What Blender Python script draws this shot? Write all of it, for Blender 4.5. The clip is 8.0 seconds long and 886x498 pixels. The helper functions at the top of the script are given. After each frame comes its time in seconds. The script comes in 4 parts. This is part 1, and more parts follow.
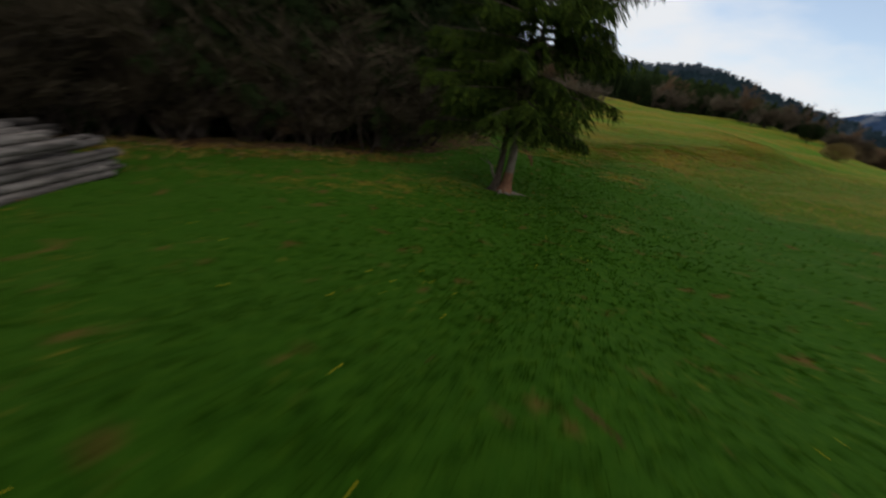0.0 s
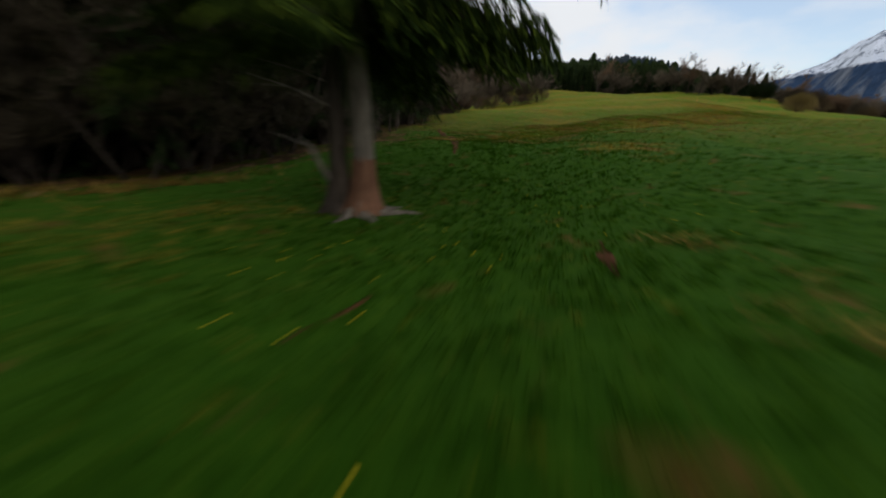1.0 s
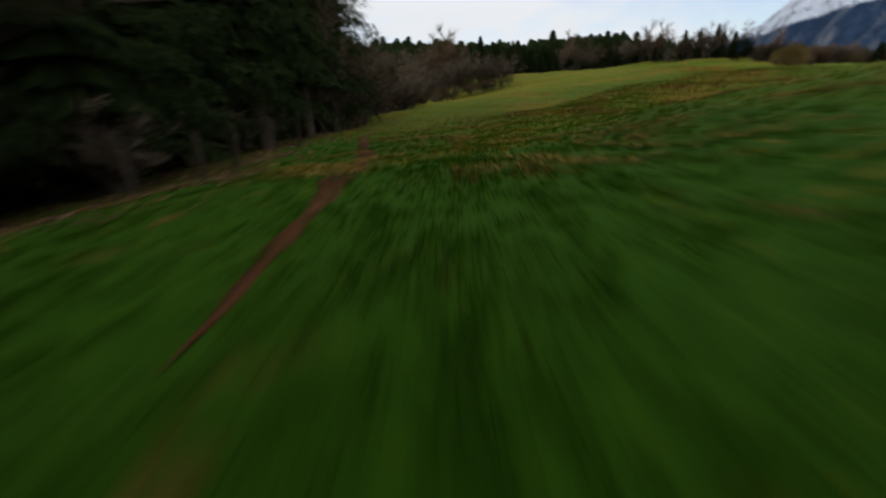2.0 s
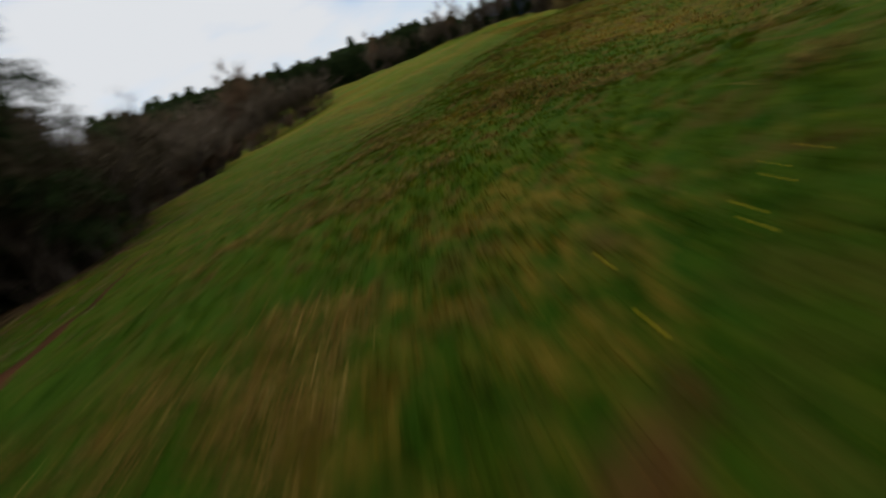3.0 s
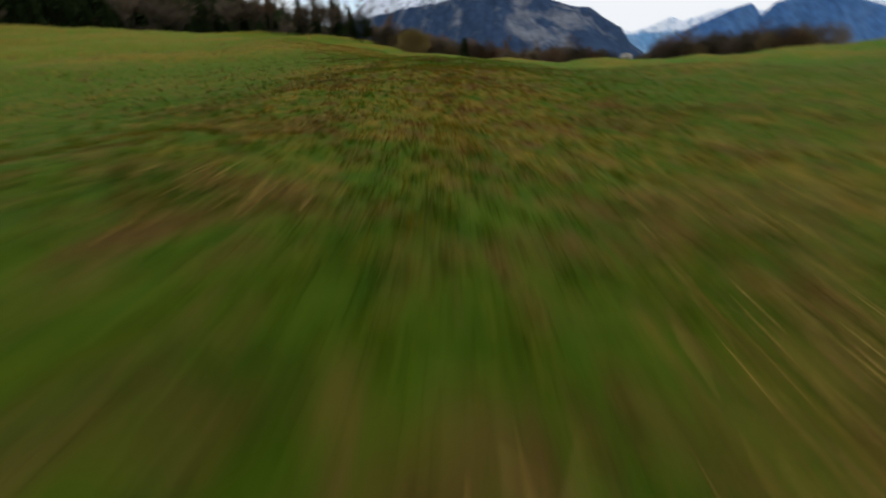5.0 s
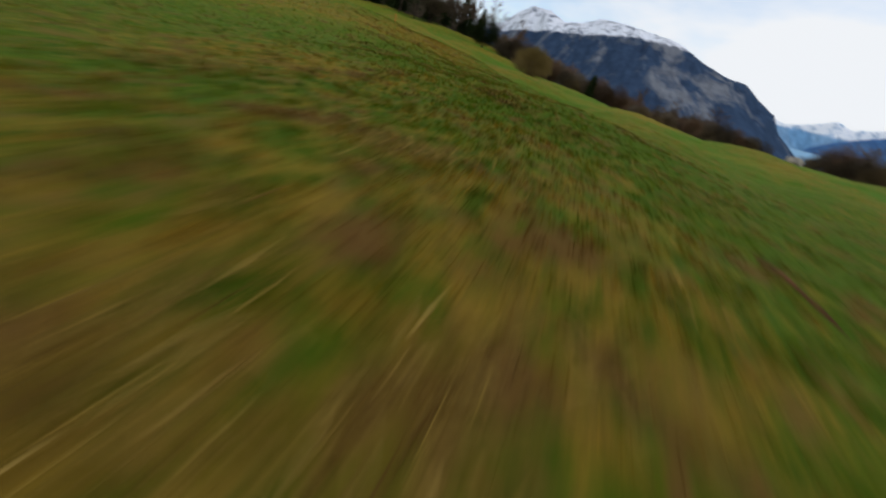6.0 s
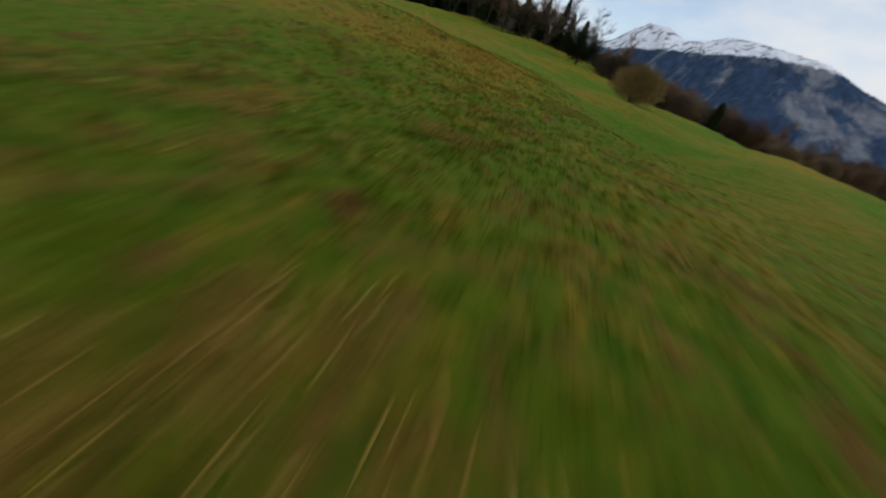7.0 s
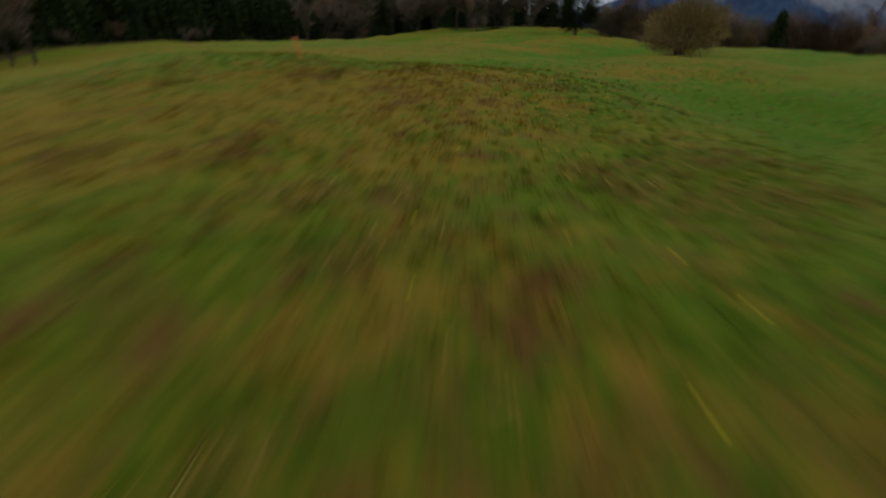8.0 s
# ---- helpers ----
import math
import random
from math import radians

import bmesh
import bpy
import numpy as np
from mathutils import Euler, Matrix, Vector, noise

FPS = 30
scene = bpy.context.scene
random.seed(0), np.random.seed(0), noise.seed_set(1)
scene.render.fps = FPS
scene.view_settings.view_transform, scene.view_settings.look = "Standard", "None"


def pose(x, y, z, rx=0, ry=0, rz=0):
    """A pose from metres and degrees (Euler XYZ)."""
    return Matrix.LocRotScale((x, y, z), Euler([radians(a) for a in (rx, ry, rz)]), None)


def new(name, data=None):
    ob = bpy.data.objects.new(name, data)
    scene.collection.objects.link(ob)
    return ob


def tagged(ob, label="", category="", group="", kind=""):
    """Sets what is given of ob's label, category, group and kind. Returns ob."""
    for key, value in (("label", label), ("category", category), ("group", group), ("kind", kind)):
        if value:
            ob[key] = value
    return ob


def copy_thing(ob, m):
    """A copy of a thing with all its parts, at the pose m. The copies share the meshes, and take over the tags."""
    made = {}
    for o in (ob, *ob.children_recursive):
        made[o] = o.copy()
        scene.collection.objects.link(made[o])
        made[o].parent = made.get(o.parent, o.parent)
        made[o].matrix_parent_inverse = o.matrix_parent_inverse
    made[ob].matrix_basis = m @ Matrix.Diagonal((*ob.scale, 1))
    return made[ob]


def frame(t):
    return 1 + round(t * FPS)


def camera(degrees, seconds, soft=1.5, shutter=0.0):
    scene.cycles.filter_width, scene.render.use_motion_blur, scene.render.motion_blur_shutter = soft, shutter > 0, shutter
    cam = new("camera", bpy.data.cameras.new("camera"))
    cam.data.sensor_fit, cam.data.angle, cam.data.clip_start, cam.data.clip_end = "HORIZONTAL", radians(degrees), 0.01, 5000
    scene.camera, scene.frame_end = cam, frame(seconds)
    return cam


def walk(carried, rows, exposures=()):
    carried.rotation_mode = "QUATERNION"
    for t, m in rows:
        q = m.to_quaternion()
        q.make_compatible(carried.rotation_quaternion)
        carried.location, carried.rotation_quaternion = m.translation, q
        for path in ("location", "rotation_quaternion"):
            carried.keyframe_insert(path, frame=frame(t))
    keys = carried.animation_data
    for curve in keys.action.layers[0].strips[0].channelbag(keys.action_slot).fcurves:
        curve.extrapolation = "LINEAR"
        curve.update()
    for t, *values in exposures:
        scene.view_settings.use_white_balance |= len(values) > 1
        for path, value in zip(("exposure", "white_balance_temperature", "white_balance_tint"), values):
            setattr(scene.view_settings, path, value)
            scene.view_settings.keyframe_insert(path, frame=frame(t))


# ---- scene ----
cam = camera(101.32, 8.0, 2.0, 0.72)

PATH = [
    (0.0, pose(0.001, 0.000, 3.320, 65.44, -11.48, 7.39)),
    (0.5, pose(1.161, 4.166, 2.172, 68.41, -6.27, 2.34)),
    (0.8, pose(1.896, 7.236, 1.645, 69.16, -4.10, 0.48)),
    (1.0, pose(2.419, 9.012, 1.400, 69.66, -3.11, -0.15)),
    (1.2, pose(2.942, 10.855, 1.215, 69.93, -2.38, -0.50)),
    (1.5, pose(3.319, 13.611, 1.088, 69.78, -2.11, -2.56)),
    (1.9, pose(3.594, 17.190, 1.117, 69.55, 1.60, -4.76)),
    (2.3, pose(4.031, 20.665, 1.279, 68.82, 7.53, -10.52)),
    (2.5, pose(4.350, 22.208, 1.349, 68.12, 11.01, -15.42)),
    (2.8, pose(4.854, 24.467, 1.472, 66.64, 16.91, -24.66)),
    (3.0, pose(5.368, 25.969, 1.574, 65.55, 20.38, -31.66)),
    (3.3, pose(6.385, 28.320, 1.689, 63.69, 23.42, -40.52)),
    (3.5, pose(7.395, 29.857, 1.784, 62.74, 25.55, -48.16)),
    (3.8, pose(9.216, 31.956, 1.925, 61.57, 24.67, -56.90)),
    (4.0, pose(10.790, 33.144, 2.180, 61.82, 20.60, -59.09)),
    (4.2, pose(12.283, 34.129, 2.381, 62.24, 16.39, -60.34)),
    (4.6, pose(15.358, 36.004, 2.440, 63.21, 8.97, -59.57)),
    (5.0, pose(18.438, 37.923, 2.666, 64.06, 0.97, -54.71)),
    (5.3, pose(20.656, 39.352, 2.829, 64.04, -4.74, -48.94)),
    (5.5, pose(22.054, 40.034, 2.913, 64.06, -8.22, -45.63)),
    (6.0, pose(25.734, 41.962, 3.380, 63.33, -14.69, -36.87)),
    (6.5, pose(29.154, 44.455, 3.750, 62.46, -17.25, -28.95)),
    (7.0, pose(32.371, 47.627, 4.184, 61.39, -15.96, -22.31)),
    (7.5, pose(34.963, 51.298, 4.426, 61.97, -8.97, -20.42)),
    (7.8, pose(36.355, 53.663, 4.521, 63.08, -2.49, -21.99)),
    (8.0, pose(37.261, 55.259, 4.591, 63.94, 2.50, -24.00)),
]
EXPOSURES = [(0.0, -0.36), (1.2, -0.34), (2.5, -0.38), (3.0, -0.50), (3.5, -0.36), (4.2, -0.26), (5.5, -0.23), (6.5, -0.33), (7.5, -0.52), (8.0, -0.58)]
walk(cam, PATH, EXPOSURES)

# ---- daylight: thin bright overcast ----
SUN_ELEVATION, SUN_AZIMUTH = 38.0, 150.0
world = bpy.data.worlds.new("overcast_sky")
scene.world = world
world.use_nodes = True
wn, wl = world.node_tree.nodes, world.node_tree.links
wn.clear()
w_out = wn.new("ShaderNodeOutputWorld")
w_sky = wn.new("ShaderNodeTexSky")
w_sky.sky_type, w_sky.sun_disc = "NISHITA", False
w_sky.sun_elevation, w_sky.sun_rotation = radians(SUN_ELEVATION), radians(SUN_AZIMUTH)
w_blue = wn.new("ShaderNodeBackground")
w_blue.inputs["Strength"].default_value = 0.23
w_cloud = wn.new("ShaderNodeBackground")
w_cloud.inputs["Color"].default_value = (0.93, 0.96, 1.0, 1)
w_cloud.inputs["Strength"].default_value = 1.12
w_mix = wn.new("ShaderNodeMixShader")
w_co = wn.new("ShaderNodeTexCoord")
w_map = wn.new("ShaderNodeMapping")
w_map.inputs["Scale"].default_value = (1.0, 1.0, 2.6)
w_noise = wn.new("ShaderNodeTexNoise")
w_noise.inputs["Scale"].default_value, w_noise.inputs["Detail"].default_value = 2.2, 6.0
w_ramp = wn.new("ShaderNodeValToRGB")
w_ramp.color_ramp.elements[0].position, w_ramp.color_ramp.elements[1].position = 0.37, 0.53
w_ramp.color_ramp.elements[0].color = (0.25, 0.25, 0.25, 1)
wl.new(w_co.outputs["Generated"], w_map.inputs["Vector"])
wl.new(w_map.outputs["Vector"], w_noise.inputs["Vector"])
wl.new(w_noise.outputs["Fac"], w_ramp.inputs["Fac"])
wl.new(w_sky.outputs["Color"], w_blue.inputs["Color"])
wl.new(w_ramp.outputs["Color"], w_mix.inputs["Fac"])
wl.new(w_blue.outputs["Background"], w_mix.inputs[1])
wl.new(w_cloud.outputs["Background"], w_mix.inputs[2])
wl.new(w_mix.outputs["Shader"], w_out.inputs["Surface"])

sun_data = bpy.data.lights.new("sun", "SUN")
sun_data.energy, sun_data.angle, sun_data.color = 0.5, radians(14), (1.0, 0.95, 0.88)
sun = new("sun", sun_data)
sun.rotation_euler = (radians(90 - SUN_ELEVATION), 0, radians(180 - SUN_AZIMUTH))


# ---- materials ----
def material(name, rough=0.9):
    m = bpy.data.materials.new(name)
    m.use_nodes = True
    b = m.node_tree.nodes["Principled BSDF"]
    b.inputs["Roughness"].default_value = rough
    b.inputs["Specular IOR Level"].default_value = 0.25 if rough < 0.7 else 0.04
    return m, m.node_tree.nodes, m.node_tree.links, b


def noise_node(n, l, vector, scale, detail=5.0, rough=0.55, distort=0.0):
    t = n.new("ShaderNodeTexNoise")
    t.inputs["Scale"].default_value, t.inputs["Detail"].default_value = scale, detail
    t.inputs["Roughness"].default_value, t.inputs["Distortion"].default_value = rough, distort
    l.new(vector, t.inputs["Vector"])
    return t.outputs["Fac"]


def ramp_node(n, l, fac, stops):
    r = n.new("ShaderNodeValToRGB")
    e = r.color_ramp.elements
    while len(e) < len(stops):
        e.new(0.5)
    for k, (pos, col) in enumerate(stops):
        e[k].position = pos
        e[k].color = (*col, 1) if len(col) == 3 else col
    l.new(fac, r.inputs["Fac"])
    return r.outputs["Color"]


def mix_node(n, l, fac, a, b, kind="MIX"):
    x = n.new("ShaderNodeMix")
    x.data_type, x.blend_type = "RGBA", kind
    for sock, v in ((x.inputs[0], fac), (x.inputs[6], a), (x.inputs[7], b)):
        if isinstance(v, (int, float)):
            sock.default_value = v
        elif isinstance(v, tuple):
            sock.default_value = (*v, 1)
        else:
            l.new(v, sock)
    return x.outputs[2]


def math_node(n, l, op, a, b=0.0, clamp=False):
    x = n.new("ShaderNodeMath")
    x.operation, x.use_clamp = op, clamp
    for sock, v in ((x.inputs[0], a), (x.inputs[1], b)):
        if isinstance(v, (int, float)):
            sock.default_value = v
        else:
            l.new(v, sock)
    return x.outputs[0]


def bump_node(n, l, bsdf, height, strength, distance):
    x = n.new("ShaderNodeBump")
    x.inputs["Strength"].default_value, x.inputs["Distance"].default_value = strength, distance
    l.new(height, x.inputs["Height"])
    l.new(x.outputs["Normal"], bsdf.inputs["Normal"])


GREEN_DEEP, GREEN, GREEN_LIGHT = (0.0120, 0.0400, 0.0016), (0.0172, 0.0540, 0.0022), (0.0320, 0.0740, 0.0034)
DRY_DEEP, DRY_GREEN, DRY_LIGHT = (0.0290, 0.0540, 0.0017), (0.0430, 0.0710, 0.0022), (0.0740, 0.1000, 0.0046)
GREEN_TUFT, RUST = (0.0190, 0.0600, 0.0028), (0.118, 0.064, 0.016)
STRAW, STRAW_DARK, SOIL = (0.240, 0.138, 0.018), (0.110, 0.064, 0.010), (0.098, 0.044, 0.014)
# drier ground and lusher hollows: place, radius, how much
DRY_SPOTS = ((7.3, 18.7, 2.8, 0.132), (-4.0, 11.2, 3.2, 0.086), (-7.5, 9.6, 3.0, 0.086), (-1.2, 13.8, 2.6, 0.073), (4.4, 24.6, 2.6, 0.090), (6.1, 27.6, 2.4, 0.050),
             (9.4, 31.6, 2.2, 0.075), (8.0, 33.6, 2.4, 0.060), (15.5, 33.3, 2.5, 0.092), (17.0, 36.3, 2.2, 0.079), (13.9, 38.3, 1.6, 0.106), (12.2, 34.0, 2.0, 0.066),
             (14.0, 48.5, 4.5, 0.086), (15.5, 55.5, 4.0, 0.079), (13.4, 41.5, 2.2, 0.079), (23.5, 41.5, 5.5, 0.110), (27.2, 43.2, 4.2, 0.090), (28.0, 48.6, 2.6, 0.066),
             (29.8, 45.3, 3.0, 0.050), (36.2, 54.8, 2.6, 0.040), (39.3, 61.3, 3.2, 0.086), (41.5, 62.8, 2.4, 0.066), (37.8, 56.6, 2.4, 0.045), (34.5, 59.5, 3.2, 0.053))
LUSH_SPOTS = ((9.5, 25.0, 3.6, -0.16), (12.4, 26.8, 3.0, -0.14), (10.6, 28.9, 2.4, -0.16), (12.6, 31.6, 2.0, -0.16), (12.9, 35.4, 1.7, -0.10), (28.4, 40.0, 2.4, -0.10), (30.6, 50.2, 2.6, -0.08), (35.4, 51.5, 1.8, -0.06), (47.0, 60.0, 6.0, -0.08),
              (20.0, 47.0, 4.0, -0.08), (8.4, 29.2, 2.6, -0.09), (33.6, 50.4, 3.0, -0.06))


def meadow_colour(n, l):
    """Green turf with ochre patches of last year's straw, bands of it further out, and a little bare soil."""
    geo = n.new("ShaderNodeNewGeometry")
    pos = geo.outputs["Position"]
    sep = n.new("ShaderNodeSeparateXYZ")
    l.new(pos, sep.inputs["Vector"])
    flat = n.new("ShaderNodeCombineXYZ")
    l.new(sep.outputs["X"], flat.inputs["X"])
    l.new(sep.outputs["Y"], flat.inputs["Y"])
    v = flat.outputs["Vector"]
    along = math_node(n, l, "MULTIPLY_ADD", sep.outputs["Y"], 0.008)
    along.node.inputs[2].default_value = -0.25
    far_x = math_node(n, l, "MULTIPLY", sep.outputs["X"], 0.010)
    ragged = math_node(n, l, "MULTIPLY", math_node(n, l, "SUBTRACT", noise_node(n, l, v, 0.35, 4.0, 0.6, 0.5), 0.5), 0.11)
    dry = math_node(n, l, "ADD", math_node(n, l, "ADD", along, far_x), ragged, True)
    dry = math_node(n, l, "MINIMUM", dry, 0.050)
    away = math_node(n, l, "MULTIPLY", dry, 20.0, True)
    for x, y, r, amount in DRY_SPOTS + LUSH_SPOTS:
        d = n.new("ShaderNodeVectorMath")
        d.operation = "DISTANCE"
        l.new(v, d.inputs[0])
        d.inputs[1].default_value = (x, y, 0)
        k = math_node(n, l, "MULTIPLY_ADD", d.outputs["Value"], -1.0 / r)
        k.node.inputs[2].default_value = 1.0
        dry = math_node(n, l, "ADD", dry, math_node(n, l, "MULTIPLY", math_node(n, l, "MAXIMUM", k, 0.0), amount))
    big = noise_node(n, l, v, 0.17, 3.0, 0.55, 0.5)
    band_v = n.new("ShaderNodeMapping")
    band_v.inputs["Rotation"].default_value = (0, 0, radians(-32))
    band_v.inputs["Scale"].default_value = (0.06, 0.24, 1.0)
    l.new(v, band_v.inputs["Vector"])
    band = noise_node(n, l, band_v.outputs["Vector"], 1.0, 3.0, 0.5, 0.6)
    mid = noise_node(n, l, v, 1.7, 8.0, 0.68, 0.8)
    fine = noise_node(n, l, v, 6.5, 5.0, 0.72)
    tiny = noise_node(n, l, v, 38.0, 3.0, 0.6)
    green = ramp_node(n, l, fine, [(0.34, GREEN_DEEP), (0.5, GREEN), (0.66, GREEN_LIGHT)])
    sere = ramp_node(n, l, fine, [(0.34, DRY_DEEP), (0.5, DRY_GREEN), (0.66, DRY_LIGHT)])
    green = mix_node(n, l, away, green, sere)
    # far turf is brightened in its colour, more with distance
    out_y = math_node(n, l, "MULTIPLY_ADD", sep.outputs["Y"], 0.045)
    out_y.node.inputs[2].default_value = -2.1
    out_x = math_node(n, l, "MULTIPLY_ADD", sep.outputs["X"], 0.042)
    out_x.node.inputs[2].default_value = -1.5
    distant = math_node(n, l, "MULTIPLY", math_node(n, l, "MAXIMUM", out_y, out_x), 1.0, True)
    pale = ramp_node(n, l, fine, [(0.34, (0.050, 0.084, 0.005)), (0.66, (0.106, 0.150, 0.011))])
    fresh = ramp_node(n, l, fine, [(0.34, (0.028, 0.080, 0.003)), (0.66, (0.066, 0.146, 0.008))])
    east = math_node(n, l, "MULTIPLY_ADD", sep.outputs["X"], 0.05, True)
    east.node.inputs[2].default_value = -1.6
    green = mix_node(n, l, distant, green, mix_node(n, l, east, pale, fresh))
    near = math_node(n, l, "SUBTRACT", 1.0, math_node(n, l, "MULTIPLY", distant, 0.75))
    shifted = n.new("ShaderNodeMapping")
    shifted.inputs["Location"].default_value = (13.0, 7.0, 0.0)
    l.new(v, shifted.inputs["Vector"])
    straw = ramp_node(n, l, tiny, [(0.32, STRAW_DARK), (0.66, STRAW)])
    s = math_node(n, l, "MULTIPLY", mid, 0.48)
    for part_of, weight in ((big, 0.15), (band, 0.21), (fine, 0.40)):
        s = math_node(n, l, "ADD", s, math_node(n, l, "MULTIPLY", part_of, weight))
    s = math_node(n, l, "ADD", s, dry)
    s = math_node(n, l, "ADD", s, math_node(n, l, "MULTIPLY", distant, 0.05))
    # straw lies on the crests of the terraces
    u = math_node(n, l, "MULTIPLY", sep.outputs["Y"], 0.52)
    u = math_node(n, l, "SUBTRACT", u, math_node(n, l, "MULTIPLY", sep.outputs["X"], 0.16))
    w = math_node(n, l, "ADD", math_node(n, l, "MULTIPLY", sep.outputs["X"], 0.11), math_node(n, l, "MULTIPLY", sep.outputs["Y"], 0.05))
    u = math_node(n, l, "ADD", u, math_node(n, l, "MULTIPLY", math_node(n, l, "SINE", w), 0.9))
    crest = math_node(n, l, "MULTIPLY", math_node(n, l, "SINE", u), away)
    s = math_node(n, l, "ADD", s, math_node(n, l, "MULTIPLY", crest, 0.036))
    fac = ramp_node(n, l, s, [(0.685, (0, 0, 0)), (0.785, (0.88, 0.88, 0.88))])
    col = mix_node(n, l, fac, green, straw)
    wide = noise_node(n, l, band_v.outputs["Vector"], 0.62, 4.0, 0.55, 0.9)
    ochre = ramp_node(n, l, wide, [(0.50, (0, 0, 0)), (0.62, (0.36, 0.36, 0.36))])
    ochre = math_node(n, l, "MULTIPLY", ochre, math_node(n, l, "MULTIPLY", away, math_node(n, l, "ADD", distant, 0.03, True)))
    col = mix_node(n, l, ochre, col, (0.200, 0.135, 0.015))
    # tufts of deep green between withered reddish-brown patches, a hand to a foot across
    clump = noise_node(n, l, v, 3.4, 5.0, 0.62, 0.7)
    lush = ramp_node(n, l, clump, [(0.53, (0, 0, 0)), (0.62, (0.72, 0.72, 0.72))])
    col = mix_node(n, l, math_node(n, l, "MULTIPLY", lush, near), col, GREEN_TUFT)
    rust = noise_node(n, l, shifted.outputs["Vector"], 2.6, 6.0, 0.66, 0.8)
    rust = ramp_node(n, l, rust, [(0.51, (0, 0, 0)), (0.62, (0.74, 0.74, 0.74))])
    col = mix_node(n, l, math_node(n, l, "MULTIPLY", rust, math_node(n, l, "MULTIPLY", near, away)), col, RUST)
    bare = noise_node(n, l, v, 1.5, 4.0, 0.6, 0.4)
    bare = math_node(n, l, "ADD", bare, math_node(n, l, "MULTIPLY", dry, 0.50))
    soil = ramp_node(n, l, bare, [(0.61, (0, 0, 0)), (0.70, (0.85, 0.85, 0.85))])
    col = mix_node(n, l, soil, col, SOIL)
    return col, fine, tiny, mid


def mat_ground():
    m, n, l, b = material("meadow_turf", 0.95)
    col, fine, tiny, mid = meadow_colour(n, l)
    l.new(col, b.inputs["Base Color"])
    h = math_node(n, l, "ADD", math_node(n, l, "MULTIPLY", fine, 1.4), math_node(n, l, "MULTIPLY", tiny, 0.5))
    b.inputs["Sheen Weight"].default_value, b.inputs["Sheen Roughness"].default_value = 0.13, 0.5
    b.inputs["Sheen Tint"].default_value = (0.28, 0.52, 0.06, 1)
    bump_node(n, l, b, h, 0.35, 0.05)
    return m


def mat_blade():
    m, n, l, b = material("grass_blade", 0.75)
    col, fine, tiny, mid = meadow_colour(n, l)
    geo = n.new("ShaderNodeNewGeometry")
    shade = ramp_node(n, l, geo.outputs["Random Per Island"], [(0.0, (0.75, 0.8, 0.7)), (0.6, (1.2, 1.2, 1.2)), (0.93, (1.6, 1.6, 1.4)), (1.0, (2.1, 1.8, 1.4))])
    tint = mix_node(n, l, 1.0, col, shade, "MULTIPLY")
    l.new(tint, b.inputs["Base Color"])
    b.inputs["Sheen Weight"].default_value, b.inputs["Sheen Roughness"].default_value = 0.08, 0.5
    b.inputs["Sheen Tint"].default_value = (0.28, 0.52, 0.06, 1)
    # thin blades let part of the light through
    thin = n.new("ShaderNodeBsdfTranslucent")
    l.new(mix_node(n, l, 1.0, tint, (1.5, 1.35, 1.0), "MULTIPLY"), thin.inputs["Color"])
    both = n.new("ShaderNodeMixShader")
    both.inputs["Fac"].default_value = 0.45
    l.new(b.outputs["BSDF"], both.inputs[1])
    l.new(thin.outputs["BSDF"], both.inputs[2])
    l.new(both.outputs["Shader"], n["Material Output"].inputs["Surface"])
    return m


def mat_island(name, stops, rough=0.85, scale=0.0, spread=0.0):
    """A colour that varies from island to island and from object to object."""
    m, n, l, b = material(name, rough)
    geo = n.new("ShaderNodeNewGeometry")
    info = n.new("ShaderNodeObjectInfo")
    r = math_node(n, l, "ADD", math_node(n, l, "MULTIPLY", geo.outputs["Random Per Island"], 1.0 - spread),
                  math_node(n, l, "MULTIPLY", info.outputs["Random"], spread))
    col = ramp_node(n, l, r, stops)
    if scale:
        tc = n.new("ShaderNodeTexCoord")
        f = noise_node(n, l, tc.outputs["Object"], scale, 4.0)
        col = mix_node(n, l, 1.0, col, ramp_node(n, l, f, [(0.3, (0.55, 0.55, 0.55)), (0.7, (1.3, 1.3, 1.3))]), "MULTIPLY")
    l.new(col, b.inputs["Base Color"])
    return m


def mat_bark(name, dark, light, stretch=(14, 14, 2.2), bump=0.8, vary=0.0):
    m, n, l, b = material(name, 0.92)
    tc = n.new("ShaderNodeTexCoord")
    mp = n.new("ShaderNodeMapping")
    mp.inputs["Scale"].default_value = stretch
    l.new(tc.outputs["Object"], mp.inputs["Vector"])
    f = noise_node(n, l, mp.outputs["Vector"], 1.0, 6.0, 0.65, 0.5)
    g = noise_node(n, l, tc.outputs["Object"], 1.6, 3.0)
    col = ramp_node(n, l, f, [(0.3, dark), (0.7, light)])
    col = mix_node(n, l, 1.0, col, ramp_node(n, l, g, [(0.35, (0.7, 0.7, 0.7)), (0.7, (1.2, 1.15, 1.1))]), "MULTIPLY")
    if vary:
        info = n.new("ShaderNodeObjectInfo")
        col = mix_node(n, l, 1.0, col, ramp_node(n, l, info.outputs["Random"], [(0.0, (1 - vary,) * 3), (1.0, (1 + vary,) * 3)]), "MULTIPLY")
    l.new(col, b.inputs["Base Color"])
    bump_node(n, l, b, f, bump, 0.03)
    return m


def mat_litter_floor():
    """Needles and dead leaves with weak grass and dry stalks coming through."""
    m, n, l, b = material("needle_litter", 0.95)
    tc = n.new("ShaderNodeTexCoord")
    f = noise_node(n, l, tc.outputs["Object"], 5.0, 6.0, 0.7, 0.5)
    g = noise_node(n, l, tc.outputs["Object"], 0.9, 5.0, 0.65, 0.6)
